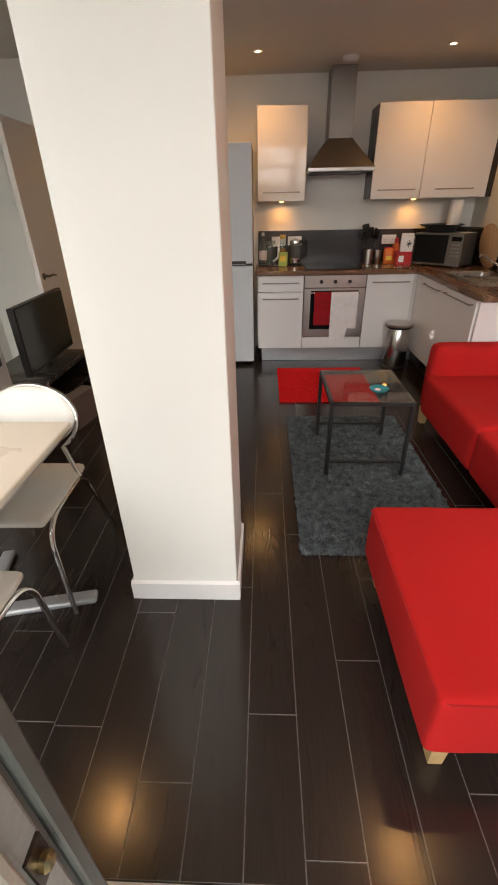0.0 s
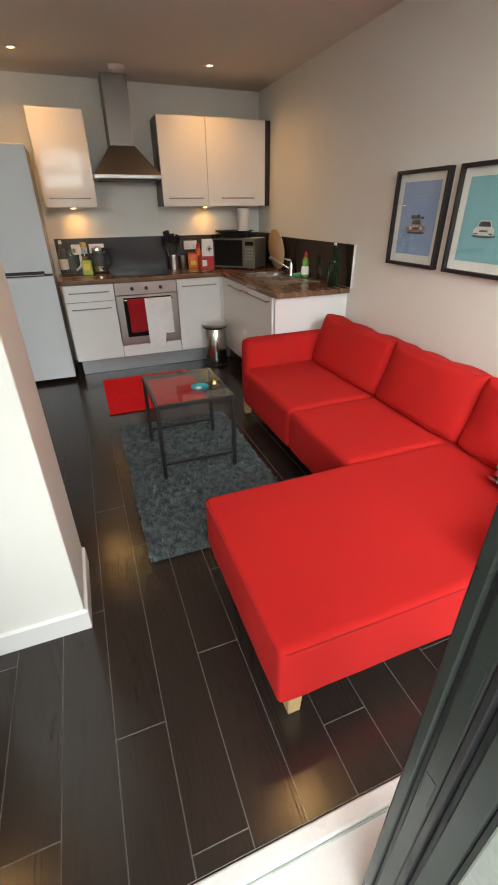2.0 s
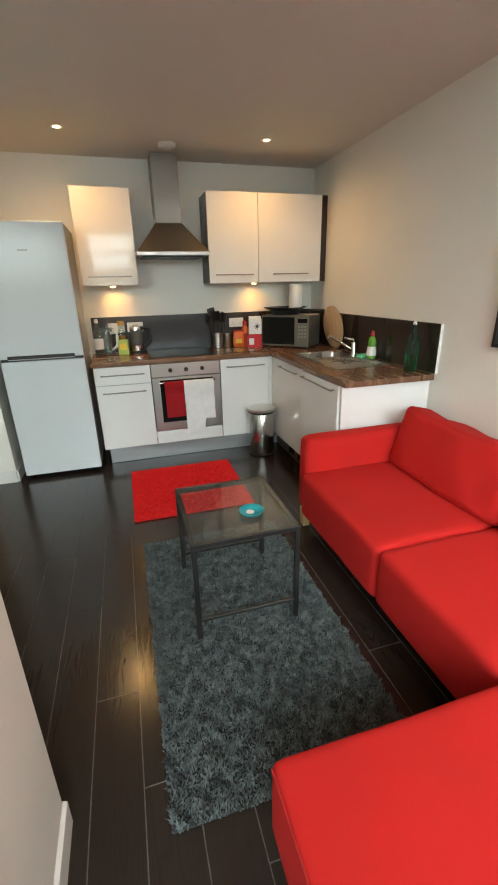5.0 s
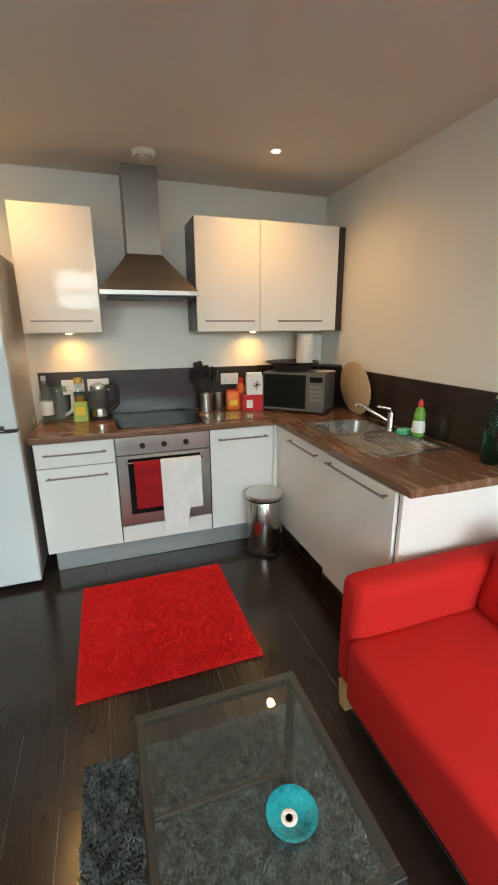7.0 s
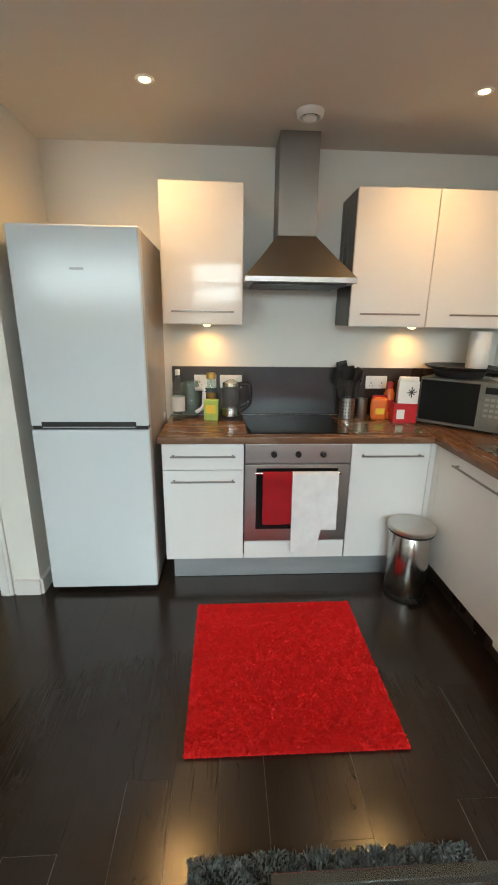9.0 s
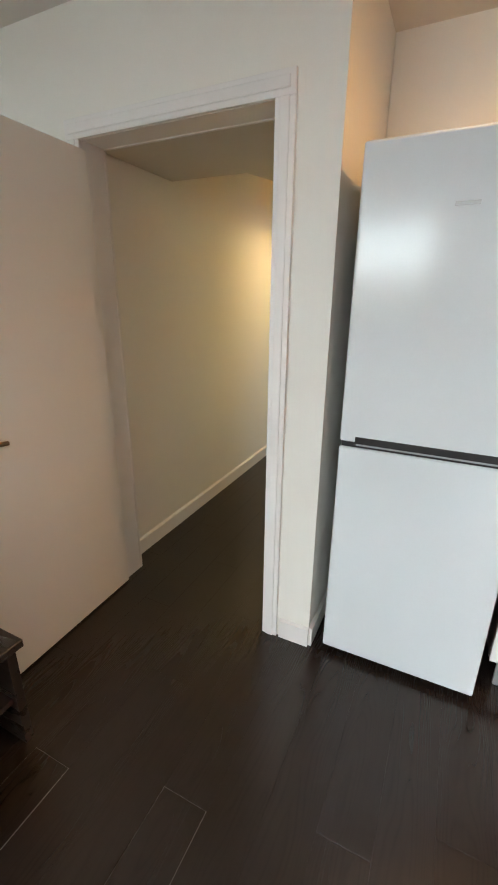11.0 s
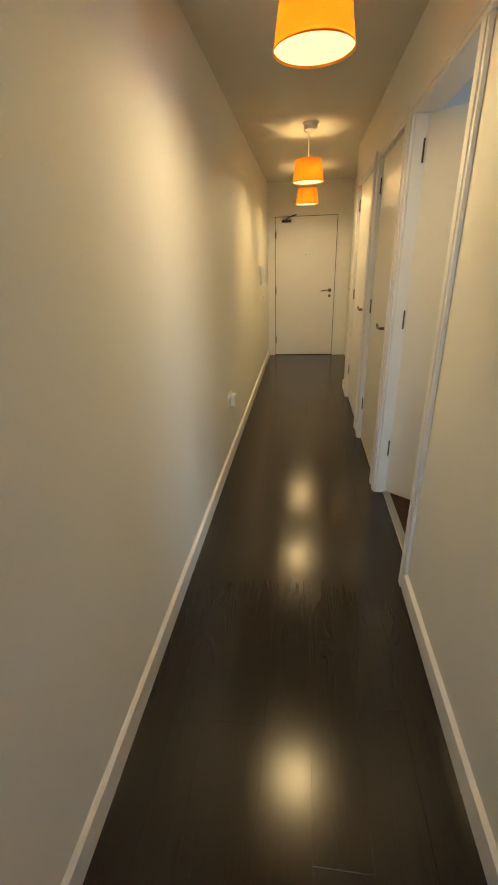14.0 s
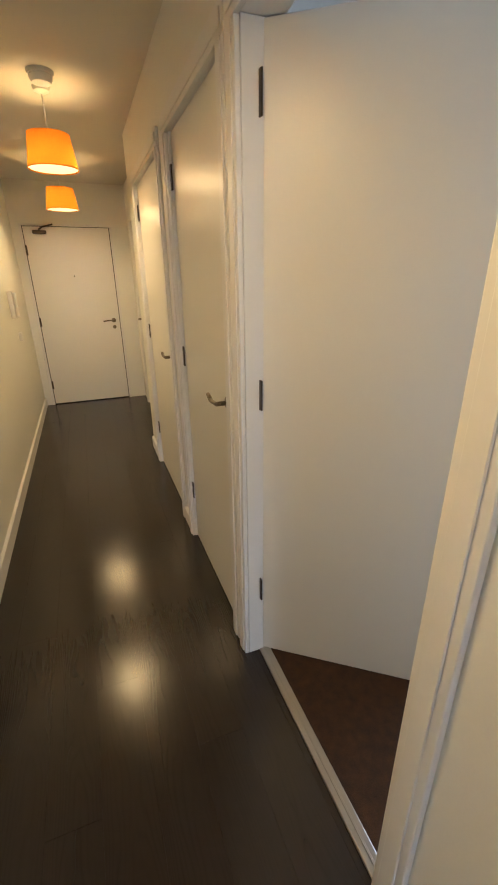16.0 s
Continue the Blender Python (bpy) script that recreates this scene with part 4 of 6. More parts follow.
def towel(name, x0, x1, zb, material, label, seed, y0=YU - 0.05, skew=0.0, back=0.1, short=0.0):
    """A towel folded over the oven rail."""
    bm = bmesh.new()
    n, rows = 12, 16
    prof = [(YU - 0.0325, 0.708 - back)] + [(YU - 0.042 + 0.0105 * math.cos(a), 0.708 + 0.0105 * math.sin(a)) for a in [math.pi * k / 6 for k in range(7)]]
    drop = 0.708 - zb
    prof += [(YU - 0.053 - 0.004 * math.sin(k), 0.708 - drop * k / rows) for k in range(1, rows + 1)]
    grid = []
    for j, (py, hz) in enumerate(prof):
        row = []
        for i in range(n + 1):
            u, pz = i / n, hz
            f = max(0, (0.708 - pz) / max(drop, 0.01))
            x = x0 + (x1 - x0) * u + skew * f
            w = 0.0035 * f * math.sin(u * 7 + seed) + 0.003 * noise.noise(Vector((x * 14, pz * 9, seed)))
            if short and u > 0.64:
                pz = 0.708 + (pz - 0.708) * short if pz < 0.708 else pz
            low = 0.012 * f * noise.noise(Vector((x * 6, seed, 1.0)))
            row.append(bm.verts.new((x, (py - abs(w) if j > 7 else py), pz + low)))
        grid.append(row)
    for a, b in zip(grid, grid[1:]):
        for i in range(n):
            bm.faces.new((a[i], a[i + 1], b[i + 1], b[i]))
    bmesh.ops.recalc_face_normals(bm, faces=bm.faces[:])
    ext = bmesh.ops.extrude_face_region(bm, geom=bm.faces[:])
    for v in ext["geom"]:
        if isinstance(v, bmesh.types.BMVert):
            v.co.y -= 0.005
    bmesh.ops.recalc_face_normals(bm, faces=bm.faces[:])
    return tagged(part(name, bm, material, None, smooth=True), label, "towel")


towel("towel", 0.742, 0.906, 0.40, REDTOWEL, "folded red terry towel hanging on the oven rail", 0.4)
towel("towel", 0.9065, 1.168, 0.228, WHITETOWEL, "white terry towel hanging unevenly on the oven rail", 2.1, skew=0.004, short=0.72)

# fridge freezer
fz = thing("fridge_freezer", -0.16, 4.5, 0, "tall white fridge freezer with a black handle recess", "fridge")
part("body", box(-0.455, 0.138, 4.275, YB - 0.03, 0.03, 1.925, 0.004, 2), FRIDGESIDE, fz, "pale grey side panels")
part("upper_door", box(-0.457, 0.140, 4.208, 4.272, 0.992, 1.930, 0.010, 4), FRIDGE, fz)
part("lower_door", box(-0.457, 0.140, 4.208, 4.272, 0.035, 0.972, 0.010, 4), FRIDGE, fz)
part("gap", box(-0.45, 0.133, 4.215, 4.27, 0.9725, 0.9915), BLACK, fz)
part("handle_recess", box(-0.40, 0.075, 4.2045, 4.2145, 0.982, 1.015, 0.002, 2), BLACK, fz, "black handle recess")
part("handle_lip", box(-0.395, 0.07, 4.2025, 4.2044, 0.984, 0.990, 0.0005, 1), PLINTH, fz)
part("badge", box(-0.185, -0.12, 4.2066, 4.2079, 1.738, 1.749, 0.0005, 1), PLINTH, fz, "small silver badge")
for x in (-0.42, 0.10):
    part("foot", lathe([(0.02, 0), (0.018, 0.032)], x, 4.32, 0, 14), BLACK, fz)
    part("foot", lathe([(0.02, 0), (0.018, 0.032)], x, 4.80, 0, 14), BLACK, fz)

# ---- sink, tap and things on the worktop ----
sk = thing("sink", 2.05, 3.7, 0.9, "inset stainless steel sink with a ribbed drainer", "sink")
part("rim", join(box(1.835, 1.875, 3.285, 4.105, 0.9102, 0.915, 0.002, 2), box(2.265, 2.305, 3.285, 4.105, 0.9102, 0.915, 0.002, 2), box(1.8755, 2.2645, 3.285, 3.315, 0.9102, 0.915, 0.002, 2), box(1.8755, 2.2645, 4.075, 4.105, 0.9102, 0.915, 0.002, 2), box(1.8755, 2.2645, 3.70, 3.755, 0.9102, 0.915, 0.002, 2)), SINKSTEEL, sk)


def basin(x0, x1, y0, y1, steps):
    """A pressed bowl with rounded corners; steps of inset, corner radius and height."""
    bm, loops = bmesh.new(), []
    for inset, r, z in steps:
        a, b, c, d = x0 + inset + r, x1 - inset - r, y0 + inset + r, y1 - inset - r
        loops.append([bm.verts.new((qx + r * math.cos(math.radians(g + k * 15)), qy + r * math.sin(math.radians(g + k * 15)), z))
                      for qx, qy, g in ((b, d, 0), (a, d, 90), (a, c, 180), (b, c, 270)) for k in range(7)])
    for p, q in zip(loops, loops[1:]):
        for k in range(len(p)):
            bm.faces.new((p[k], p[(k + 1) % len(p)], q[(k + 1) % len(p)], q[k]))
    bm.faces.new(loops[-1])
    return bm


part("bowl", basin(1.874, 2.266, 3.754, 4.076, [(-0.006, 0.03, 0.9145), (0.004, 0.055, 0.914), (0.010, 0.06, 0.905), (0.014, 0.06, 0.80), (0.024, 0.06, 0.768), (0.055, 0.05, 0.757)]), SINKSTEEL, sk, smooth=True)
part("waste", lathe([(0.04, 0), (0.038, 0.003), (0.02, 0.002)], 2.07, 3.915, 0.755, 24), SINKSTEEL, sk)
part("drainer", box(1.8755, 2.2645, 3.3155, 3.6995, 0.9102, 0.9118), SINKSTEEL, sk)
for i in range(12):
    x = 1.897 + i * 0.0315
    part("rib", tube([(x, 3.335, 0.912), (x, 3.68, 0.9125)], 0.0042, 8), SINKSTEEL, sk)
tp = thing("mixer_tap", 2.25, 3.73, 0.915, "chrome single-lever kitchen mixer tap", "tap")
tx, ty = 2.235, 3.728
part("body", lathe([(0.027, 0), (0.025, 0.012), (0.022, 0.02), (0.022, 0.105), (0.019, 0.115)], tx, ty, 0.915, 24), CHROME, tp, smooth=True)
part("spout", tube(arc([(tx, ty, 0.965), (tx - 0.08, ty + 0.05, 1.02), (tx - 0.16, ty + 0.12, 1.075), (tx - 0.168, ty + 0.126, 1.055)]), 0.011, 14), CHROME, tp, smooth=True)
part("lever", tube(arc([(tx, ty, 1.028), (tx - 0.01, ty - 0.005, 1.05), (tx - 0.075, ty + 0.035, 1.062)]), 0.009, 12), CHROME, tp, smooth=True)


def bottle(name, x, y, z, prof, material, label, category, seg=24, cap=None, band=None):
    b = thing(name, x, y, z, label, category)
    part("body", lathe(prof, x, y, z, seg), material, b, smooth=True)
    if cap:
        part("cap", lathe(cap[0], x, y, z, 18), cap[1], b, smooth=True)
    if band:
        part("label", lathe(band[0], x, y, z, seg, False), band[1], b, smooth=True)
    return b


GREENLIQ = flat("green_liquid_plastic", (0.16, 0.40, 0.06), 0.2)
REDPL = flat("red_plastic", (0.55, 0.02, 0.03), 0.35)
ORANGEPK = flat("orange_packet", (0.75, 0.17, 0.03), 0.4)
YELLOWPK = flat("yellow_print", (0.80, 0.55, 0.05), 0.5)
GREENBOX = flat("lime_green_carton", (0.38, 0.50, 0.10), 0.5)
TURQ = flat("turquoise_glaze", (0.03, 0.38, 0.46), 0.15, vary=0.3)
SOFTGREEN = flat("green_sponge", (0.12, 0.50, 0.28), 0.95)
GOLD = flat("gold_lid", (0.55, 0.36, 0.10), 0.35, metal=0.7)
AMBER = flat("amber_oil", (0.35, 0.20, 0.06), 0.2)
bottle("washing_up_bottle", 2.285, 3.545, 0.9155, [(0.022, 0), (0.034, 0.01), (0.036, 0.06), (0.03, 0.1), (0.034, 0.13), (0.022, 0.165), (0.012, 0.175)], GREENLIQ, "green washing-up liquid bottle with a red cap", "bottle",
       cap=([(0.014, 0.175), (0.016, 0.19), (0.008, 0.215)], REDPL), band=([(0.0365, 0.03), (0.0368, 0.06), (0.0312, 0.098)], PAPER))
sg = thing("sponge", 2.262, 3.632, 0.915, "green kitchen sponge beside the tap", "sponge")
part("block", moved(puff(-0.045, 0.045, -0.03, 0.03, 0, 0.032, 0.008, 0.002, 6), Matrix.Translation((2.262, 3.632, 0.9155)) @ pose(0, 0, 0, 0, 0, 20)), SOFTGREEN, sg, smooth=True)
gb = bottle("swing_top_bottle", 2.283, 3.06, 0.91, [(0.036, 0), (0.041, 0.008), (0.042, 0.17), (0.038, 0.2), (0.018, 0.25), (0.015, 0.29), (0.017, 0.298), (0.014, 0.302)], GREENGLASS, "dark green swing-top glass bottle on the worktop end", "bottle",
            cap=([(0.012, 0.302), (0.013, 0.312), (0.006, 0.322)], WHITEPL))
part("wire", join(tube([(2.266, 3.06, 1.13), (2.263, 3.06, 1.19), (2.278, 3.06, 1.225)], 0.0015, 6), tube([(2.30, 3.06, 1.13), (2.303, 3.06, 1.19), (2.288, 3.06, 1.225)], 0.0015, 6)), IRON, gb)
# round board leaning on the upstand
bd = thing("round_board", 2.29, 4.235, 0.91, "round pale wooden board leaning against the upstand", "chopping board")
part("disc", moved(lathe([(0.184, 0), (0.190, 0.003), (0.190, 0.010), (0.184, 0.013)], 0, 0, 0, 56), Matrix.Translation((2.308, 4.255, 1.0995)) @ pose(0, 0, 0, 0, 82, 0)), BEECH, bd, smooth=True)

KEYGREY = flat("grey_keys", (0.30, 0.295, 0.27), 0.4)
# microwave in the corner, set at an angle
mw = thing("microwave", 2.03, 4.60, 0.91, "silver microwave oven with a black glass door", "microwave")
M = Matrix.Translation((2.033, 4.576, 0.912)) @ pose(0, 0, 0, 0, 0, -44) @ Matrix.Diagonal((0.955, 1, 1.07, 1))
part("body", moved(box(-0.245, 0.245, -0.15, 0.165, 0.012, 0.275, 0.006, 2), M), MICRO, mw)
part("front", moved(box(-0.246, 0.246, -0.166, -0.1505, 0.012, 0.276, 0.004, 2), M), MICRO, mw)
part("door_glass", moved(box(-0.238, 0.105, -0.170, -0.1663, 0.03, 0.262, 0.002, 1), M), MWGLASS, mw, "black glass door")
part("door_frame", moved(join(box(-0.242, 0.118, -0.1725, -0.1663, 0.020, 0.030), box(-0.242, 0.118, -0.1725, -0.1663, 0.262, 0.270), box(0.105, 0.118, -0.1725, -0.1663, 0.0302, 0.2618)), M), MICRO, mw)
part("display", moved(box(0.135, 0.232, -0.1685, -0.1663, 0.215, 0.25, 0.001, 1), M), BLACKGLASS, mw, "black display")
for r in range(4):
    for c in range(3):
        part("key", moved(box(0.140 + c * 0.031, 0.163 + c * 0.031, -0.1685, -0.1663, 0.09 + r * 0.029, 0.105 + r * 0.029, 0.001, 1), M), KEYGREY, mw)
part("open_button", moved(box(0.14, 0.228, -0.169, -0.1663, 0.03, 0.065, 0.002, 1), M), MICRO, mw)
for fx in (-0.2, 0.2):
    for fy in (-0.12, 0.13):
        part("foot", moved(lathe([(0.014, -0.001), (0.014, 0.013)], fx, fy, 0, 12), M), BLACK, mw)
pn = thing("frying_pan", 1.99, 4.60, 1.188, "black frying pans stacked on the microwave", "pan")
px, py, pz = 1.985, 4.62, 1.2085
part("pan", lathe([(0.13, 0), (0.136, 0.003), (0.150, 0.045), (0.146, 0.045), (0.132, 0.006)], px, py, pz, 40), BLACK, pn, smooth=True)
part("upper_pan", lathe([(0.150, 0.046), (0.165, 0.048), (0.205, 0.064), (0.207, 0.068), (0.203, 0.068), (0.162, 0.052), (0.001, 0.0515)], px, py, pz, 44), IRON, pn, smooth=True)
part("grip", tube(arc([(px + 0.14, py - 0.05, pz + 0.036), (px + 0.23, py - 0.10, pz + 0.036), (px + 0.34, py - 0.16, pz + 0.030)]), 0.011, 10), BLACK, pn, smooth=True)
rl = thing("kitchen_roll", 2.10, 4.635, 1.267, "white kitchen paper roll standing in the upper pan", "kitchen roll")
part("roll", lathe([(0.02, 0), (0.060, 0), (0.063, 0.004), (0.063, 0.216), (0.060, 0.220), (0.02, 0.220)], 2.095, 4.635, 1.2605, 36), PAPER, rl, smooth=True)
lf = part("leaflet", moved(box(-0.07, 0.07, -0.05, 0.05, 0, 0.002), Matrix.Translation((2.175, 4.445, 1.2085)) @ pose(0, 0, 0, 0, 0, -10)), PAPER)
tagged(lf, "folded white leaflet lying on the microwave", "paper")

# left of the hob
bottle("water_bottle", 0.235, 4.715, 0.91, [(0.036, 0), (0.041, 0.006), (0.041, 0.16), (0.036, 0.2), (0.016, 0.255), (0.014, 0.285)], CLEAR, "clear bottle with a white label and cap", "bottle",
       cap=([(0.0155, 0.285), (0.0155, 0.315), (0.013, 0.318)], PAPER), band=([(0.0415, 0.06), (0.0415, 0.15)], PAPER))
jg = thing("filter_jug", 0.315, 4.79, 0.91, "clear glass jug with a white handle", "jug")
part("body", lathe([(0.045, 0), (0.055, 0.01), (0.062, 0.12), (0.06, 0.2), (0.052, 0.235), (0.049, 0.235), (0.057, 0.2), (0.059, 0.12), (0.052, 0.014)], 0.305, 4.80, 0.91, 28), CLEAR, jg, smooth=True)
part("handle", tube(arc([(0.345, 4.755, 1.10), (0.40, 4.725, 1.11), (0.395, 4.73, 0.99), (0.345, 4.76, 0.95)]), 0.012, 10), WHITEPL, jg, smooth=True)
bottle("oil_jar", 0.44, 4.805, 0.91, [(0.03, 0), (0.034, 0.005), (0.034, 0.18), (0.026, 0.21), (0.026, 0.25)], CLEAR, "tall glass jar with amber contents and gold lid", "jar",
       cap=([(0.03, 0.25), (0.03, 0.285), (0.028, 0.288)], GOLD), band=([(0.0345, 0.05), (0.0345, 0.16)], AMBER))
gx = thing("tea_carton", 0.445, 4.705, 0.91, "lime green tea carton", "carton")
part("box", moved(box(-0.045, 0.045, -0.03, 0.03, 0, 0.13, 0.001, 1), Matrix.Translation((0.445, 4.715, 0.9105)) @ pose(0, 0, 0, 0, 0, -8)), GREENBOX, gx)
part("print", moved(box(-0.03, 0.03, -0.0315, -0.0303, 0.045, 0.1), Matrix.Translation((0.445, 4.715, 0.9105)) @ pose(0, 0, 0, 0, 0, -8)), YELLOWPK, gx, "pale printed panel")
kt = thing("kettle", 0.575, 4.74, 0.91, "glass and steel kettle with a black handle", "kettle")
part("base", lathe([(0.075, 0), (0.077, 0.02), (0.07, 0.026)], 0.57, 4.75, 0.91, 28), BLACK, kt, smooth=True)
part("heater", lathe([(0.062, 0.0265), (0.062, 0.075)], 0.57, 4.75, 0.91, 28), CHROME, kt, smooth=True)
part("glass", lathe([(0.062, 0.0755), (0.061, 0.18), (0.057, 0.215), (0.053, 0.215), (0.057, 0.18), (0.058, 0.0755)], 0.57, 4.75, 0.91, 28), SMOKE, kt, smooth=True)
part("lid", lathe([(0.058, 0.2155), (0.056, 0.235), (0.03, 0.243), (0.012, 0.255)], 0.57, 4.75, 0.91, 28), CHROME, kt, smooth=True)
part("handle", tube(arc([(0.622, 4.745, 1.135), (0.69, 4.74, 1.14), (0.692, 4.74, 1.01), (0.63, 4.745, 0.965)]), 0.014, 12), BLACK, kt, smooth=True)


def socket(x, y, z, m, label, holes=2):
    """A double wall socket; local y points out of the wall towards -y."""
    s = thing("wall_socket", x, y, z, label, "socket")
    T = Matrix.Translation((x, y, z)) @ m
    part("plate", moved(box(-0.073, 0.073, -0.009, -0.0005, -0.043, 0.043, 0.003, 2), T), WHITEPL, s)
    for c in (-0.036, 0.036):
        part("switch", moved(box(c - 0.008, c + 0.008, -0.013, -0.0092, 0.012, 0.032, 0.002, 1), T), WHITEPL, s)
        part("pins", moved(join(box(c - 0.003, c + 0.003, -0.0098, -0.0092, -0.008, 0.0), box(c - 0.013, c - 0.007, -0.0098, -0.0092, -0.026, -0.021), box(c + 0.007, c + 0.013, -0.0098, -0.0092, -0.026, -0.021)), T), IRON, s)
    return s


I4 = Matrix.Identity(4)
socket(0.40, YB - 0.0205, 1.135, I4, "white double socket on the splash panel")
socket(0.57, YB - 0.0205, 1.135, I4, "white double socket behind the kettle")
socket(1.555, YB - 0.0195, 1.135, I4, "white double socket on the brown upstand")

ut = thing("utensil_pot", 1.335, 4.77, 0.91, "perforated steel pot full of black utensils", "utensil pot")
part("pot", lathe([(0.045, 0), (0.05, 0.003), (0.05, 0.14), (0.047, 0.14), (0.046, 0.006)], 1.335, 4.76, 0.91, 28), STEEL, ut, smooth=True)
part("holes", join(*[moved(box(-0.003, 0.003, -0.0508, -0.0502, 0.02 + r * 0.022, 0.03 + r * 0.022), Matrix.Translation((1.335, 4.76, 0.91)) @ pose(0, 0, 0, 0, 0, a * 22)) for r in range(5) for a in range(-4, 5)]), BLACK, ut)
random.seed(5)
for i, (dx, dy, h, head) in enumerate(((-0.05, 0.0, 0.33, 0.034), (-0.015, -0.02, 0.30, 0.045), (0.05, -0.01, 0.29, 0.038), (0.09, 0.02, 0.27, 0.03), (-0.08, 0.03, 0.27, 0.036))):
    a, b = Vector((1.335 + dx * 0.3, 4.76 + dy * 0.3, 0.93)), Vector((1.335 + dx, 4.76 + dy, 0.91 + h))
    k = part("utensil", tube([a, b], 0.006, 8), BLACK, ut, "black kitchen utensil", True)
    part("head", moved(puff(-head, head, -0.006, 0.006, -0.045, 0.045, 0.02, 0.002, 6, 0), Matrix.Translation(b) @ pose(0, 0, 0, 8, dx * 260, i * 25)), BLACK, k, smooth=True)
st = thing("steel_tumbler", 1.435, 4.775, 0.91, "plain steel tumbler on the worktop", "tumbler")
part("cup", lathe([(0.036, 0), (0.038, 0.003), (0.04, 0.13), (0.037, 0.13), (0.035, 0.006)], 1.437, 4.78, 0.91, 24), STEEL, st, smooth=True)
pk = thing("food_packet", 1.53, 4.72, 0.91, "orange and yellow food packet standing up", "packet")
part("bag", puff(1.485, 1.585, 4.70, 4.74, 0.9105, 1.055, 0.012, 0.006, 8, 0.003), ORANGEPK, pk, smooth=True)
part("print", box(1.505, 1.565, 4.6905, 4.6935, 0.95, 0.99, 0.001, 1), YELLOWPK, pk, "yellow printed patch")
part("top_seal", box(1.488, 1.582, 4.718, 4.722, 1.05, 1.072), REDPL, pk)
bottle("sauce_bottle", 1.61, 4.755, 0.91, [(0.03, 0), (0.034, 0.006), (0.034, 0.17), (0.02, 0.2)], ORANGEPK, "red-orange squeezy sauce bottle", "bottle", cap=([(0.02, 0.2), (0.02, 0.235), (0.012, 0.245)], REDPL), band=([(0.0345, 0.05), (0.0345, 0.13)], REDPL))
rb = thing("red_box", 1.665, 4.655, 0.91, "red cardboard food box", "carton")
part("box", moved(box(-0.075, 0.075, -0.035, 0.035, 0, 0.125, 0.001, 1), Matrix.Translation((1.665, 4.64, 0.9105))), REDPL, rb)
part("print", box(1.61, 1.66, 4.6035, 4.6048, 0.94, 1.0), PAPER, rb, "white printed panel")
mk = thing("milk_carton", 1.70, 4.66, 1.036, "white carton with black printed mark on a red box", "carton")
part("box", moved(join(box(-0.066, 0.056, -0.03, 0.03, 0, 0.14, 0.001, 1), box(-0.064, 0.054, -0.012, 0.012, 0.1402, 0.165, 0.004, 1)), Matrix.Translation((1.688, 4.645, 1.0362)) @ pose(0, 0, 0, 0, 0, -10)), PAPER, mk)
part("print", moved(join(*[moved(box(-0.003, 0.003, -0.0325, -0.0303, -q, q), Matrix.Translation((0.012, 0, 0.072)) @ pose(0, 0, 0, 0, a, 0)) for a, q in ((0, 0.034), (38, 0.026), (82, 0.03), (130, 0.025))]), Matrix.Translation((1.688, 4.645, 1.0362)) @ pose(0, 0, 0, 0, 0, -10)), BLACK, mk, "black printed star mark")

gbd = thing("glass_board", 1.48, 4.49, 0.91, "clear glass worktop saver lying beside the hob", "chopping board")
part("sheet", box(1.265, 1.70, 4.36, 4.60, 0.9135, 0.9185, 0.002, 2), CLEAR, gbd)
for x in (1.29, 1.675):
    for y in (4.385, 4.575):
        part("foot", lathe([(0.008, 0), (0.008, 0.0033)], x, y, 0.9102, 12), WHITEPL, gbd)

# pedal bin
bn = thing("pedal_bin", 1.582, 4.162, 0, "polished steel pedal bin with a domed lid", "bin")
part("body", lathe([(0.108, 0), (0.112, 0.012), (0.112, 0.377), (0.108, 0.382)], 1.582, 4.162, 0.012, 40), BINSTEEL, bn, smooth=True)
part("base_ring", lathe([(0.113, 0), (0.116, 0.004), (0.115, 0.02)], 1.582, 4.162, 0, 36), BLACK, bn, smooth=True)
part("collar", lathe([(0.113, 0.395), (0.126, 0.399), (0.129, 0.410), (0.127, 0.413)], 1.582, 4.162, 0, 40), BLACK, bn, smooth=True)
part("lid", lathe([(0.129, 0.4135), (0.131, 0.430), (0.125, 0.437), (0.08, 0.443), (0.001, 0.446)], 1.582, 4.162, 0, 40), LIDSTEEL, bn, smooth=True)
part("pedal", box(1.557, 1.607, 4.015, 4.055, 0.012, 0.022, 0.004, 2), BLACK, bn)


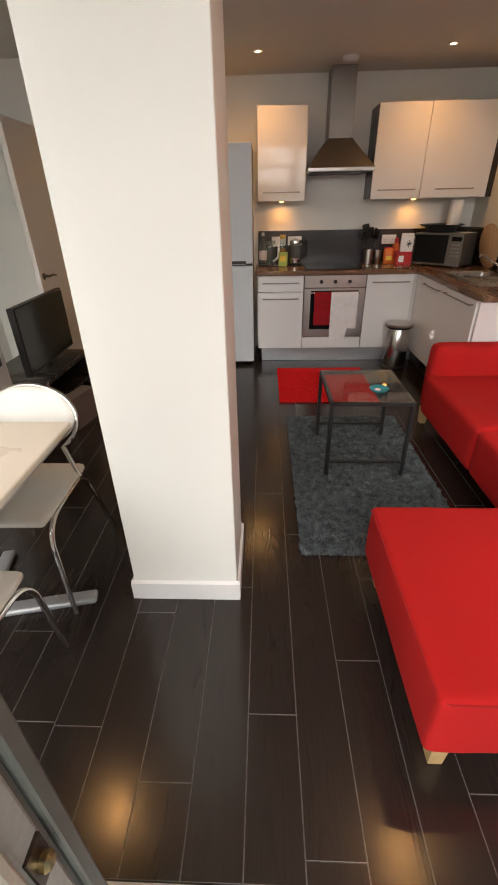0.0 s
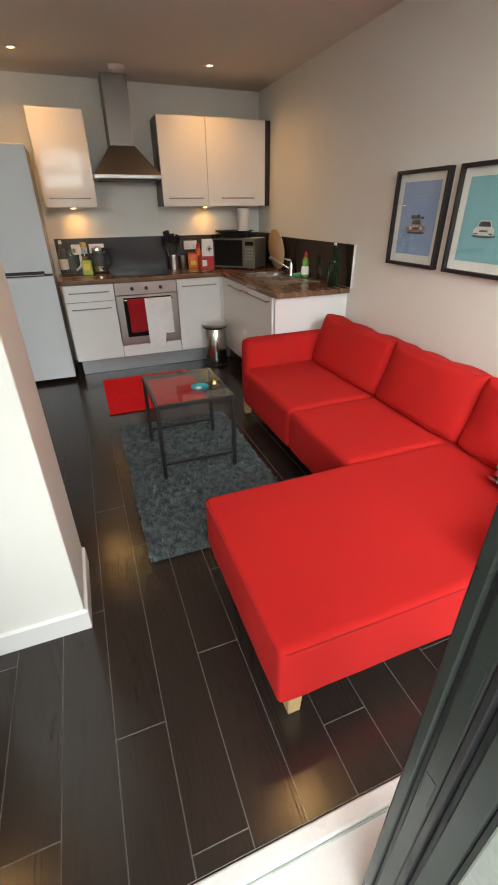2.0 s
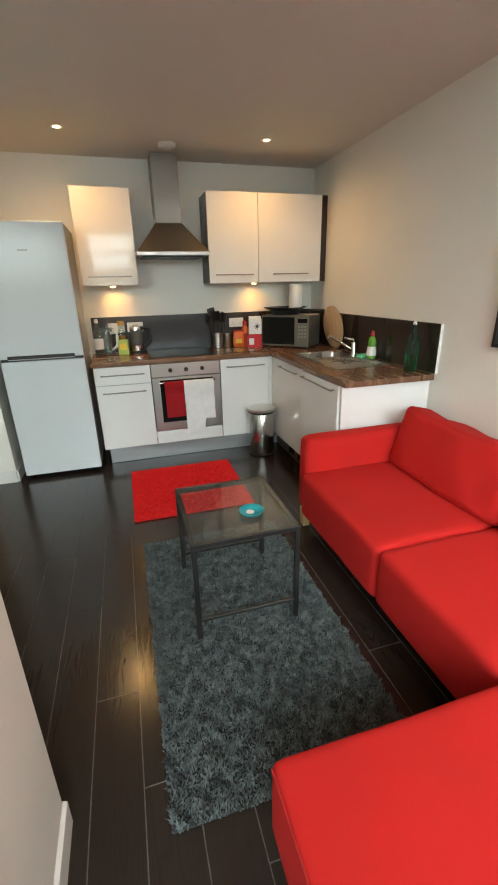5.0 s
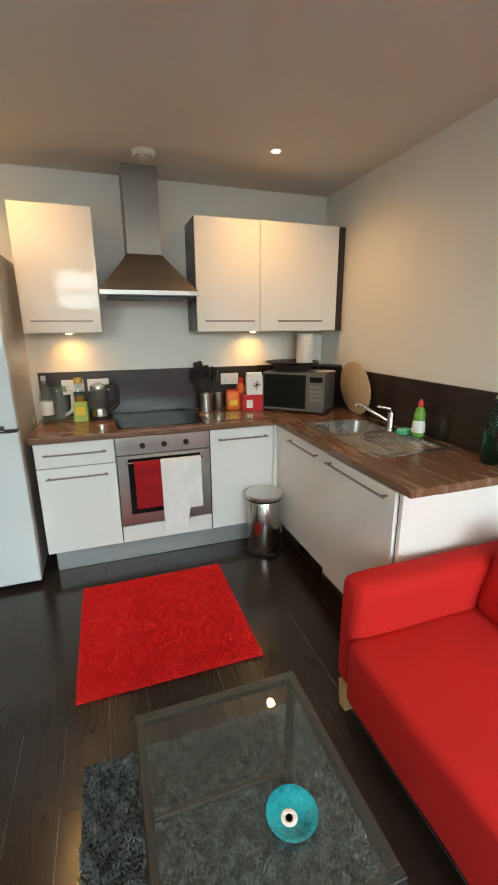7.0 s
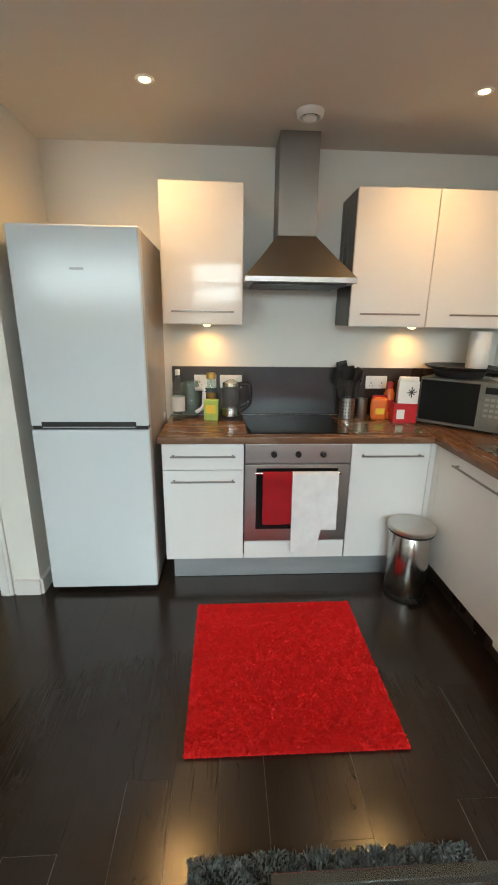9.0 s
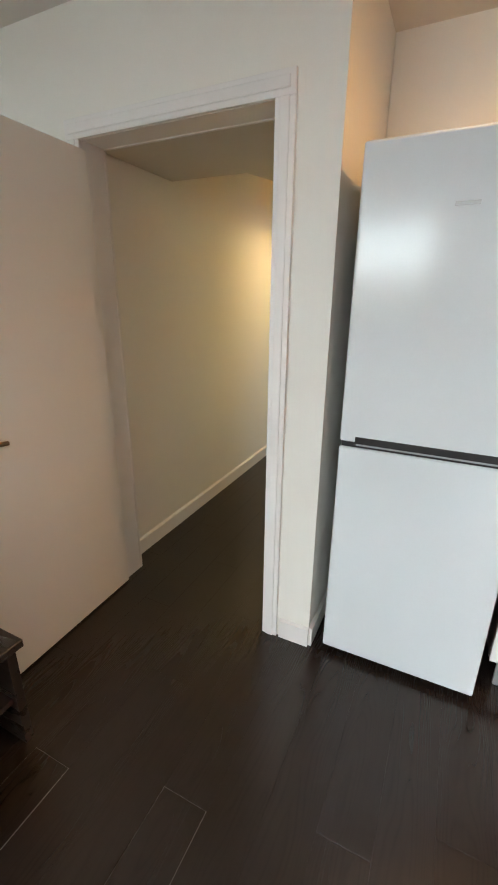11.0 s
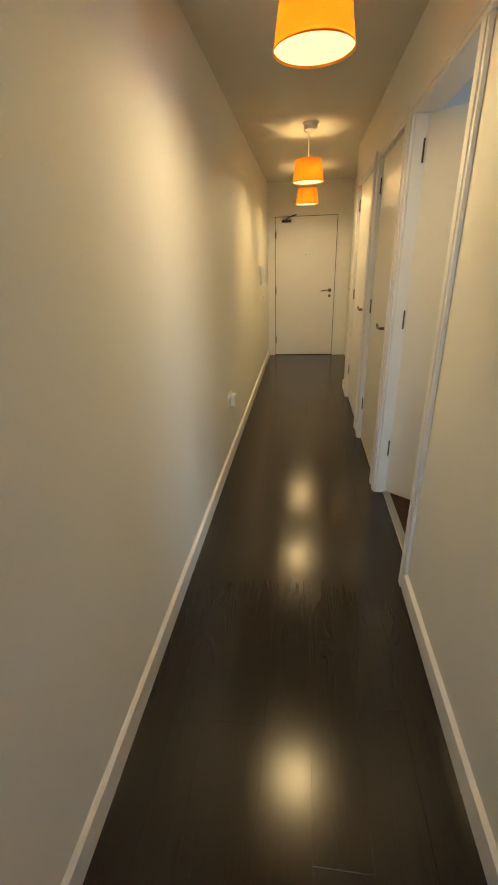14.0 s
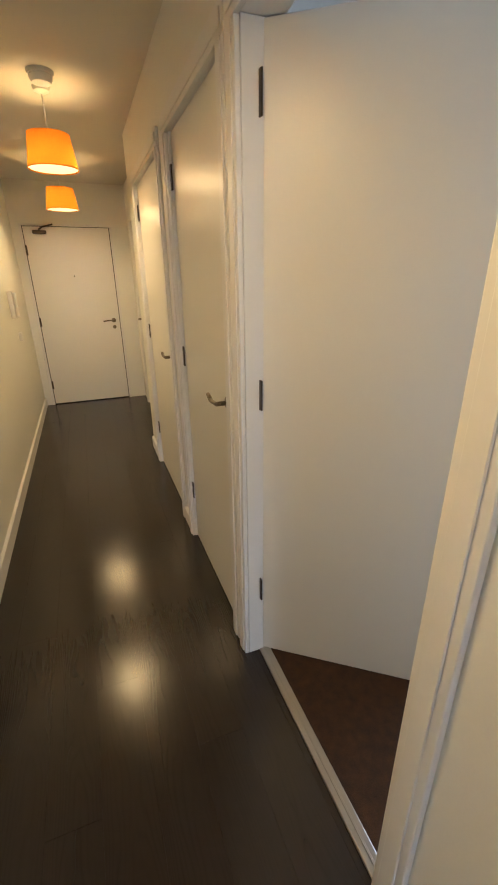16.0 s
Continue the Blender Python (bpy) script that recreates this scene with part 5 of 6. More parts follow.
# ---- rugs ----
def pile(name, x0, x1, y0, y1, count, length, width, material, parent, seed, base=0.006, spread=0.6, patch=0.35):
    """Thousands of bent tufts standing on a rug."""
    rng = np.random.default_rng(seed)
    px, py = rng.uniform(x0, x1, count), rng.uniform(y0, y1, count)
    ang, lean = rng.uniform(0, 2 * np.pi, count), rng.uniform(0.1, spread, count)
    # tufts lie over in patches
    lean_x = lean * np.cos(ang) + patch * np.sin(px * 61 + 3 * np.sin(py * 37))
    lean_y = lean * np.sin(ang) + patch * np.cos(py * 53 + 3 * np.sin(px * 41))
    ln = length * rng.uniform(0.6, 1.15, count)
    wa = rng.uniform(0, 2 * np.pi, count)
    wx, wy = width * np.cos(wa), width * np.sin(wa)
    v = np.zeros((count, 5, 3))
    v[:, 0] = np.stack([px - wx, py - wy, np.full(count, base)], 1)
    v[:, 1] = np.stack([px + wx, py + wy, np.full(count, base)], 1)
    v[:, 2] = np.stack([px + lean_x * ln * 0.4 + wx, py + lean_y * ln * 0.4 + wy, base + ln * 0.65], 1)
    v[:, 3] = np.stack([px + lean_x * ln * 0.4 - wx, py + lean_y * ln * 0.4 - wy, base + ln * 0.65], 1)
    v[:, 4] = np.stack([px + lean_x * ln, py + lean_y * ln, base + ln * 0.85], 1)
    i = np.arange(count)[:, None] * 5
    faces = [tuple(f) for f in (i + np.array([0, 1, 2, 3])).tolist()] + [tuple(f) for f in (i + np.array([3, 2, 4])).tolist()]
    me = bpy.data.meshes.new(name)
    me.from_pydata(v.reshape(-1, 3).tolist(), [], faces)
    me.materials.append(material)
    ob = new(name, me)
    ob.parent = parent
    ob.matrix_parent_inverse = Matrix.Translation(parent.location).inverted()
    return ob


rg = thing("shag_rug", 0.84, 2.19, 0, "grey long-pile shag rug below the coffee table", "rug")
part("backing", box(0.43, 1.255, 1.45, 2.93, 0.001, 0.007, 0.003, 1), RUGBASE, rg)
tagged(pile("pile", 0.425, 1.26, 1.445, 2.935, 62000, 0.021, 0.0023, GREYPILE, rg, 3), kind="stuff")
mt = thing("bath_mat", 0.8, 3.64, 0, "bright red tufted mat on the kitchen floor", "mat")
bm = box(0.385, 1.215, 3.228, 4.058, 0.001, 0.008, 0.003, 1)
part("backing", bm, REDPILE, mt)
tagged(pile("pile", 0.382, 1.218, 3.225, 4.061, 80000, 0.011, 0.0045, REDPILE, mt, 4, spread=0.4, patch=0.12), kind="stuff")

# ---- coffee table ----
ct = thing("coffee_table", 0.85, 2.35, 0.02, "small glass-topped coffee table with a dark metal frame", "coffee table")
X0, X1, Y0, Y1 = 0.617, 1.091, 2.107, 2.635
w = 0.022
for x in (X0, X1 - w):
    for y in (Y0, Y1 - w):
        part("leg", box(x, x + w, y, y + w, 0.012, 0.480, 0.002, 1), TABLEMETAL, ct)
part("top_frame", join(box(X0, X1, Y0, Y0 + w, 0.4805, 0.503, 0.002, 1), box(X0, X1, Y1 - w, Y1, 0.4805, 0.503, 0.002, 1), box(X0, X0 + w, Y0 + w, Y1 - w, 0.4805, 0.503, 0.002, 1), box(X1 - w, X1, Y0 + w, Y1 - w, 0.4805, 0.503, 0.002, 1)), TABLEMETAL, ct)
part("stretcher", box(X0 + w, X1 - w, Y0 + 0.003, Y0 + 0.019, 0.105, 0.121, 0.002, 1), TABLEMETAL, ct)
part("stretcher", box(X0 + w, X1 - w, Y1 - 0.019, Y1 - 0.003, 0.105, 0.121, 0.002, 1), TABLEMETAL, ct)
part("glass_top", box(X0 + 0.004, X1 - 0.004, Y0 + 0.004, Y1 - 0.004, 0.5035, 0.5095, 0.0015, 1), TABLEGLASS, ct, "clear glass top")
cs = thing("glass_ashtray", 0.92, 2.27, 0.51, "round turquoise glazed dish on the glass table", "dish")
part("dish", lathe([(0.042, 0), (0.052, 0.006), (0.056, 0.016), (0.051, 0.016), (0.04, 0.008), (0.001, 0.007)], 0.92, 2.27, 0.5098, 36), TURQ, cs, smooth=True)
part("motif", lathe([(0.008, 0.0085), (0.010, 0.0098), (0.016, 0.0098), (0.018, 0.0085)], 0.912, 2.266, 0.5098, 24), PAPER, cs, "white painted motif")

# ---- sofa ----
sf = thing("corner_sofa", 1.85, 1.7, 0, "bright red fabric corner sofa with a chaise and pale wood legs", "sofa")
XS = 1.425
part("base", puff(XS + 0.004, XR - 0.04, 0.60, 2.80, 0.125, 0.30, 0.02, 0.0, 10, 0.0015), RED, sf, "red fabric base", True)
part("chaise_base", puff(0.679, XS + 0.2, 0.568, 1.304, 0.160, 0.30, 0.015, 0.0, 12, 0.0), RED, sf, smooth=True)
c = part("chaise_cushion", puff(0.674, 2.06, 0.555, 1.317, 0.168, 0.414, 0.020, 0.004, 22, 0.004, 3.0), RED, sf, "long red chaise cushion", True)
part("piping", tube(arc([(0.676, 1.30, 0.4035), (0.675, 1.1, 0.404), (0.675, 0.60, 0.404), (0.69, 0.557, 0.404), (1.05, 0.5545, 0.404), (1.41, 0.557, 0.404)]), 0.0035, 6), REDDARK, c)
part("seat_cushion", puff(1.385, 2.06, 1.3185, 1.969, 0.130, 0.412, 0.036, 0.005, 18, 0.004, 5.0), RED, sf, smooth=True)
part("seat_cushion", puff(1.385, 2.06, 1.9705, 2.790, 0.130, 0.412, 0.036, 0.005, 18, 0.004, 7.0), RED, sf, smooth=True)
part("far_arm", puff(1.418, XR - 0.05, 2.772, 2.912, 0.13, 0.615, 0.045, 0.006, 12, 0.003, 9.0), RED, sf, smooth=True)
part("near_arm", puff(1.418, XR - 0.05, 0.462, 0.600, 0.13, 0.610, 0.048, 0.006, 12, 0.003, 11.0), RED, sf, smooth=True)
part("back_frame", puff(2.17, XR - 0.022, 0.50, 2.88, 0.14, 0.60, 0.04, 0.0, 12, 0.003), RED, sf, smooth=True)
for i, (a, b) in enumerate(((0.603, 1.270), (1.271, 1.937), (1.938, 2.768))):
    bm = puff(-0.10, 0.10, a, b, 0.0, 0.350, 0.034, 0.016, 22, 0.010, 13.0 + 4 * i)
    for v in bm.verts:
        # corners drawn up a little, the top edge sagging between them
        t = (v.co.y - (a + b) / 2) / ((b - a) / 2)
        v.co.z += 0.022 * (v.co.z / 0.35) * (t ** 4 - 0.25 * math.cos(9 * t + i))
        v.co.x *= 1.15 - 0.30 * t ** 4
    moved(bm, Matrix.Translation((2.04, 0, 0.395)) @ pose(0, 0, 0, 0, 17, 0))
    part("back_cushion", bm, RED, sf, smooth=True)
for x, y in ((0.758, 0.625), (0.752, 1.282), (1.44, 0.505), (1.45, 2.855), (2.25, 0.53), (2.25, 2.85), (1.44, 1.35)):
    bm = box(x - 0.028, x + 0.028, y - 0.028, y + 0.028, 0.002, 0.17 if x < 1 else 0.13, 0.002, 1)
    for v in bm.verts:
        if v.co.z < 0.05:
            v.co.x, v.co.y = x + (v.co.x - x) * 0.78, y + (v.co.y - y) * 0.78
    part("leg", bm, PINE, sf, "pale pine tapered leg")

# crimson bolster and a heap of bright cloth in the corner of the chaise
def cloth(name, c):
    return mat(name, c, 0.85, vary=0.12, scale=14, fine=300, bump=0.2)


BO = Vector((1.80, 0.768, 0.482))
AXIS = pose(0, 0, 0, 0, 90, -22)
bo = thing("bolster_cushion", BO.x, BO.y, 0.42, "crimson fabric bolster with a black end patch", "cushion")
part("roll", moved(lathe([(0.010, -0.002), (0.050, 0.0), (0.064, 0.016), (0.068, 0.08), (0.066, 0.19), (0.056, 0.215), (0.01, 0.22)], 0, 0, 0, 28), Matrix.Translation(BO) @ AXIS), cloth("crimson_fabric", (0.42, 0.008, 0.035)), bo, smooth=True)
part("end_patch", moved(lathe([(0.001, -0.010), (0.030, -0.009), (0.045, -0.003), (0.053, 0.010), (0.058, 0.019)], 0, 0, 0, 24), Matrix.Translation(BO) @ AXIS), BLACK, bo, "black round end patch", True)
part("badge", moved(puff(-0.022, 0.022, -0.013, 0.013, -0.003, 0.003, 0.003, 0.0, 6, 0), Matrix.Translation(BO) @ AXIS @ Matrix.Translation((0.026, 0, -0.010))), cloth("yellow_fabric", (0.55, 0.38, 0.03)), bo, "yellow oval badge", True)
hp = thing("scarf_heap", 1.90, 0.89, 0.42, "crumpled multicoloured cloth heaped against the sofa back", "cloth")
random.seed(11)
TONES = [cloth(nm, c) for nm, c in (("black_cloth", (0.014, 0.013, 0.013)), ("green_cloth", (0.10, 0.30, 0.07)), ("ochre_cloth", (0.42, 0.26, 0.04)), ("dark_red_cloth", (0.22, 0.012, 0.02)),
                                       ("navy_cloth", (0.02, 0.04, 0.16)), ("grey_cloth", (0.30, 0.29, 0.28)))]
for k in range(44):
    bm = puff(-0.024, 0.024, -0.013, 0.013, -0.006, 0.006, 0.006, 0.002, 5, 0.008, k * 3.0)
    q = Vector((1.895 + random.uniform(-0.06, 0.09), 0.885 + random.uniform(-0.055, 0.055), 0.425 + random.uniform(0.0, 0.10)))
    part("fold", moved(bm, Matrix.Translation(q) @ pose(0, 0, 0, random.uniform(-50, 50), random.uniform(-50, 50), random.uniform(0, 180))), TONES[(0, 1, 3, 2, 1, 0, 4, 5, 2)[k % 9]], hp, smooth=True)
wc = thing("soft_toy", 2.03, 0.80, 0.55, "plain white and green soft toy on a crimson bolster", "soft toy")
part("body", moved(puff(-0.075, 0.075, -0.045, 0.045, -0.03, 0.035, 0.03, 0.01, 10, 0.006), Matrix.Translation((1.975, 0.815, 0.572)) @ pose(0, 0, 0, 0, -14, -24)), cloth("white_plush", (0.72, 0.71, 0.68)), wc, smooth=True)
part("crest", moved(puff(-0.05, 0.05, -0.04, 0.04, -0.03, 0.035, 0.028, 0.01, 10, 0.006), Matrix.Translation((1.99, 0.775, 0.636)) @ pose(0, 0, 0, 0, -14, -24)), cloth("green_plush", (0.05, 0.34, 0.10)), wc, "bright green plush", True)

# ---- framed prints on the sofa wall ----
def print_frame(y0, y1, paper, label, art, ink):
    z0, z1 = 1.135, 1.662
    xw = XR - 0.001
    f = thing("framed_print", XR, (y0 + y1) / 2, z0, label, "picture", "framed car prints")
    t = 0.020
    part("frame", join(box(xw - 0.036, xw, y0, y0 + t, z0, z1, 0.0015, 1), box(xw - 0.036, xw, y1 - t, y1, z0, z1, 0.0015, 1), box(xw - 0.036, xw, y0 + t, y1 - t, z0, z0 + t, 0.0015, 1), box(xw - 0.036, xw, y0 + t, y1 - t, z1 - t, z1, 0.0015, 1)), BLACK, f, "black wooden frame")
    part("mount", box(xw - 0.012, xw - 0.002, y0 + t, y1 - t, z0 + t, z1 - t), PAPER, f, "white paper mount")
    yc, zc = (y0 + y1) / 2, 1.40
    part("sheet", box(xw - 0.0135, xw - 0.0121, y0 + 0.066, y1 - 0.066, 1.203, 1.600), paper, f)
    cw = 0.064
    def cut(outline, layer):   # a flat shape on the sheet: u to the viewer's right, w up
        bm = bmesh.new()
        x = xw - 0.0136 - 0.0006 * layer
        f = bm.faces.new([bm.verts.new((x, yc - u * cw, 1.335 + w * cw)) for u, w in outline])
        for v in bmesh.ops.extrude_face_region(bm, geom=[f])["geom"]:
            if isinstance(v, bmesh.types.BMVert):
                v.co.x += 0.0005
        bmesh.ops.recalc_face_normals(bm, faces=bm.faces[:])
        return bm
    for nm, shapes, mtl, layer in art + [("caption", bars((2.95, 0.7), (2.8, 0.85), (2.65, 0.78), (2.5, 0.8), (-1.7, 0.7)), ink, 1)]:
        part(nm, join(*[cut(q, layer) for q in shapes]), mtl, f)
    g = part("glazing", box(xw - 0.0195, xw - 0.0175, y0 + t, y1 - t, z0 + t, z1 - t), PANE, f)
    g.visible_shadow = False


CARDARK = flat("print_dark", (0.05, 0.055, 0.06), 0.6)
CARWHITE = flat("print_white", (0.72, 0.72, 0.70), 0.6)
CARTAN = flat("print_tan", (0.38, 0.30, 0.24), 0.6)
CARRED = flat("print_dull_red", (0.30, 0.10, 0.08), 0.6)
BODY = [(-1, -0.05), (-1.02, 0.36), (-0.9, 0.5), (-0.72, 0.56), (-0.56, 0.96), (-0.42, 1.04), (0.42, 1.04), (0.56, 0.96), (0.72, 0.56), (0.9, 0.5), (1.02, 0.36), (1, -0.05)]
GLASS = [(-0.62, 0.6), (-0.48, 0.93), (-0.4, 0.97), (0.4, 0.97), (0.48, 0.93), (0.62, 0.6)]


def strip(u0, u1, w0, w1):
    return [(u0, w0), (u0, w1), (u1, w1), (u1, w0)]


def oval(u, w, ru, rw, k=14):
    return [(u + ru * math.cos(2 * math.pi * i / k), w + rw * math.sin(2 * math.pi * i / k)) for i in range(k)]


def bars(*rows):
    return [strip(-q, q, w, w + 0.05) for w, q in rows]


SHADE = [("shadow", [oval(0.05, -0.1, 1.25, 0.14)], CARDARK, 1)]
car2 = SHADE + [("car_body", [BODY], CARWHITE, 2), ("car_window", [GLASS], CARDARK, 3),
                ("car_grille", [strip(-0.4, 0.4, 0.2, 0.34), strip(-0.92, -0.55, 0.02, 0.12), strip(0.55, 0.92, 0.02, 0.12), strip(-0.95, -0.7, -0.16, -0.02), strip(0.7, 0.95, -0.16, -0.02)], CARDARK, 3)]
car1 = SHADE + [("car_body", [BODY, strip(-1.35, -0.8, 0.02, 0.4), strip(0.8, 1.35, 0.02, 0.45)], CARTAN, 2), ("car_window", [GLASS], CARDARK, 3),
                ("car_grille", [strip(-0.45, 0.45, 0.14, 0.34)], CARDARK, 3), ("headlamp", [oval(-0.72, 0.28, 0.16, 0.16), oval(0.72, 0.28, 0.16, 0.16), oval(-0.2, 0.44, 0.1, 0.1), oval(0.2, 0.44, 0.1, 0.1)], CARWHITE, 4),
                ("roof_load", [strip(-0.85, -0.2, 1.06, 1.36), strip(-0.1, 0.4, 1.06, 1.42), strip(0.5, 0.95, 1.06, 1.26)], CARDARK, 2), ("stripe", [strip(-1.3, -0.95, 0.18, 0.3), strip(-0.9, 0.9, 0.0, 0.08)], CARRED, 3)]
car3 = [("shadow", [oval(0, -0.1, 1.2, 0.14)], CARWHITE, 1), ("car_body", [BODY], CARDARK, 2), ("car_window", [GLASS], CARWHITE, 3), ("headlamp", [oval(-0.72, 0.28, 0.14, 0.14), oval(0.72, 0.28, 0.14, 0.14)], CARWHITE, 3)]
print_frame(2.047, 2.492, flat("blue_print_paper", (0.28, 0.41, 0.66), 0.6), "black-framed car print on dusty blue paper", car1, flat("blue_ink", (0.36, 0.49, 0.72), 0.6))
print_frame(1.535, 1.976, flat("aqua_print_paper", (0.21, 0.49, 0.57), 0.6), "black-framed print of a white car on aqua", car2, flat("aqua_ink", (0.28, 0.56, 0.63), 0.6))
print_frame(1.006, 1.450, flat("grey_print_paper", (0.09, 0.085, 0.085), 0.6), "black-framed dark grey car print", car3, flat("grey_ink", (0.16, 0.15, 0.15), 0.6))

# ---- dining corner ----
dt = thing("dining_table", -0.9, 0.98, 0, "cream-topped dining table with a flat metal foot", "dining table")
part("tabletop", box(-1.36, -0.512, 0.62, 1.420, 0.715, 0.740, 0.008, 3), TABLETOP, dt)
part("edge_band", box(-1.357, -0.515, 0.623, 1.417, 0.708, 0.7148, 0.002, 1), STEEL, dt)
part("column", tube([(-0.92, 1.10, 0.03), (-0.92, 1.10, 0.708)], 0.035, 20), IRON, dt, smooth=True)
part("foot", moved(box(-0.46, 0.46, -0.032, 0.032, 0.001, 0.032, 0.014, 3), Matrix.Translation((-0.92, 1.09, 0)) @ pose(0, 0, 0, 0, 0, 12)), PLINTH, dt, "grey metal foot")
part("foot", moved(box(-0.36, 0.36, -0.032, 0.032, 0.001, 0.031, 0.014, 3), Matrix.Translation((-0.92, 1.09, 0)) @ pose(0, 0, 0, 0, 0, 102)), PLINTH, dt)


def dining_chair(m):
    """Tubular chair with a white padded seat and oval back; local +y is its back."""
    ch = thing("dining_chair", 0, 0, 0, "white vinyl dining chair with a chromed tubular frame", "chair", "dining chairs")
    part("seat", puff(-0.20, 0.20, -0.21, 0.20, 0.435, 0.470, 0.016, 0.006, 12, 0.0), SEATW, ch, "white padded seat", True)
    for s in (-1, 1):
        part("front_leg", tube(arc([(s * 0.205, 0.10, 0.445), (s * 0.205, -0.205, 0.445), (s * 0.23, -0.235, 0.0)], 8), 0.0105, 12), CHROME, ch, smooth=True)
        part("back_leg", tube(arc([(s * 0.205, 0.10, 0.445), (s * 0.21, 0.16, 0.40), (s * 0.225, 0.30, 0.0)], 6), 0.0105, 12), CHROME, ch, smooth=True)
    pts = [(0.20 * math.cos(a), 0.225 + 0.05 * math.sin(a), 0.67 + 0.145 * math.sin(a)) for a in [math.radians(-50 + k * 280 / 24) for k in range(25)]]
    part("back_frame", tube([(0.205, 0.12, 0.445)] + pts + [(-0.205, 0.12, 0.445)], 0.0105, 12), CHROME, ch, smooth=True)
    bm = puff(-0.185, 0.185, -0.014, 0.014, -0.125, 0.125, 0.012, 0.006, 12, 0.0)
    for v in bm.verts:
        k = math.sqrt(max(0.0, 1 - (abs(v.co.z) / 0.135) ** 2.2))
        v.co.x *= max(0.25, k)
    part("backrest", moved(bm, Matrix.Translation((0, 0.228, 0.685)) @ pose(0, 0, 0, -18, 0, 0)), SEATW, ch, "oval white padded backrest", True)
    ch.matrix_basis = m
    return ch


c1 = dining_chair(pose(-0.765, 1.345, 0, 0, 0, 0))
copy_thing(c1, pose(-0.72, 0.70, 0, 0, 0, 180))
bx = thing("document_box", -0.70, 0.60, 0.472, "pink card box with an orange wooden lid on a chair", "box")
part("body", moved(box(-0.15, 0.15, -0.14, 0.14, 0.0, 0.07, 0.006, 2), Matrix.Translation((-0.70, 0.585, 0.478)) @ pose(0, 0, 0, 0, 0, -12)), flat("pink_card", (0.52, 0.21, 0.20), 0.6), bx)
part("lid", moved(box(-0.153, 0.153, -0.143, 0.143, 0.0705, 0.09, 0.006, 2), Matrix.Translation((-0.70, 0.585, 0.478)) @ pose(0, 0, 0, 0, 0, -12)), flat("orange_wood", (0.55, 0.26, 0.08), 0.45), bx)

# ---- television corner ----
ts = thing("tv_stand", -1.5, 3.0, 0, "low dark wood television stand", "tv stand")
part("top", box(-1.78, -1.25, 2.42, 3.40, 0.40, 0.43, 0.003, 1), STANDW, ts)
part("side", box(-1.77, -1.27, 2.44, 2.47, 0.002, 0.3995), STANDW, ts)
part("side", box(-1.77, -1.27, 3.35, 3.38, 0.002, 0.3995), STANDW, ts)
part("shelf", box(-1.76, -1.29, 2.4705, 3.3495, 0.18, 0.20), STANDW, ts)
part("back", box(-1.765, -1.755, 2.4705, 3.3495, 0.002, 0.3995), STANDW, ts)
tv = thing("television", -1.36, 3.0, 0.43, "black flat-screen television standing on a low stand", "television")
M = Matrix.Translation((-1.35, 3.0, 0.43)) @ pose(0, 0, 0, 0, 0, 3)
part("case", moved(box(-0.045, 0.0, -0.40, 0.40, 0.045, 0.50, 0.006, 2), M), BLACK, tv)
part("screen", moved(box(0.0002, 0.003, -0.388, 0.388, 0.06, 0.49, 0.001, 1), M), SCREEN, tv, "dark glossy screen")
part("neck", moved(box(-0.05, -0.01, -0.06, 0.06, 0.012, 0.06, 0.004, 1), M), BLACK, tv)
part("base", moved(box(-0.13, 0.09, -0.22, 0.22, 0.001, 0.0118, 0.004, 2), M), BLACK, tv)
hb = thing("white_console", -1.5, 2.25, 0, "pale grey appliance cabinet beside the television", "cabinet")
part("body", box(-1.75, -1.33, 1.95, 2.38, 0.002, 0.83, 0.012, 3), FRIDGESIDE, hb)
part("panel", box(-1.329, -1.322, 1.97, 2.36, 0.05, 0.45, 0.004, 2), FRIDGESIDE, hb)
part("knob", box(-1.329, -1.318, 2.27, 2.32, 0.66, 0.71, 0.004, 2), IRON, hb)

fb = thing("floor_box", -1.25, 2.9, 0, "taupe box on the floor before the television stand", "box")
M = Matrix.Translation((-1.135, 2.85, 0)) @ pose(0, 0, 0, 0, 0, -13)
TAUPE = flat("taupe_card", (0.16, 0.12, 0.10), 0.6)
part("body", moved(box(-0.10, 0.0, -0.15, 0.15, 0.002, 0.225, 0.005, 2), M), TAUPE, fb)
part("lid", moved(box(-0.103, 0.003, -0.153, 0.153, 0.2255, 0.255, 0.005, 2), M), TAUPE, fb)

# ---- corridor fittings ----
sc = socket(CL + 0.0005, 7.42, 0.49, pose(0, 0, 0, 0, 0, 90), "white double socket with a plug-in adapter low on the wall")
part("adapter", moved(box(-0.02, 0.055, -0.05, -0.0135, -0.05, 0.035, 0.006, 2), Matrix.Translation((CL, 7.42, 0.49)) @ pose(0, 0, 0, 0, 0, 90)), WHITEPL, sc, "white plug-in adapter")
ph = thing("entry_phone", CL, 10.1, 1.05, "white wall-mounted entry phone", "entry phone")
part("case", box(CL + 0.0005, CL + 0.04, 10.05, 10.15, 1.15, 1.38, 0.008, 2), WHITEPL, ph)
part("handset", box(CL + 0.0405, CL + 0.07, 10.06, 10.095, 1.16, 1.37, 0.01, 2), WHITEPL, ph)
th = thing("thermostat", CL, 10.28, 0.95, "small white wall control", "wall control")
part("case", box(CL + 0.0005, CL + 0.03, 10.24, 10.32, 0.93, 1.01, 0.006, 2), WHITEPL, th)
lsx = thing("light_switch", CR, 5.567, 1.12, "white light switch on the corridor wall", "light switch")
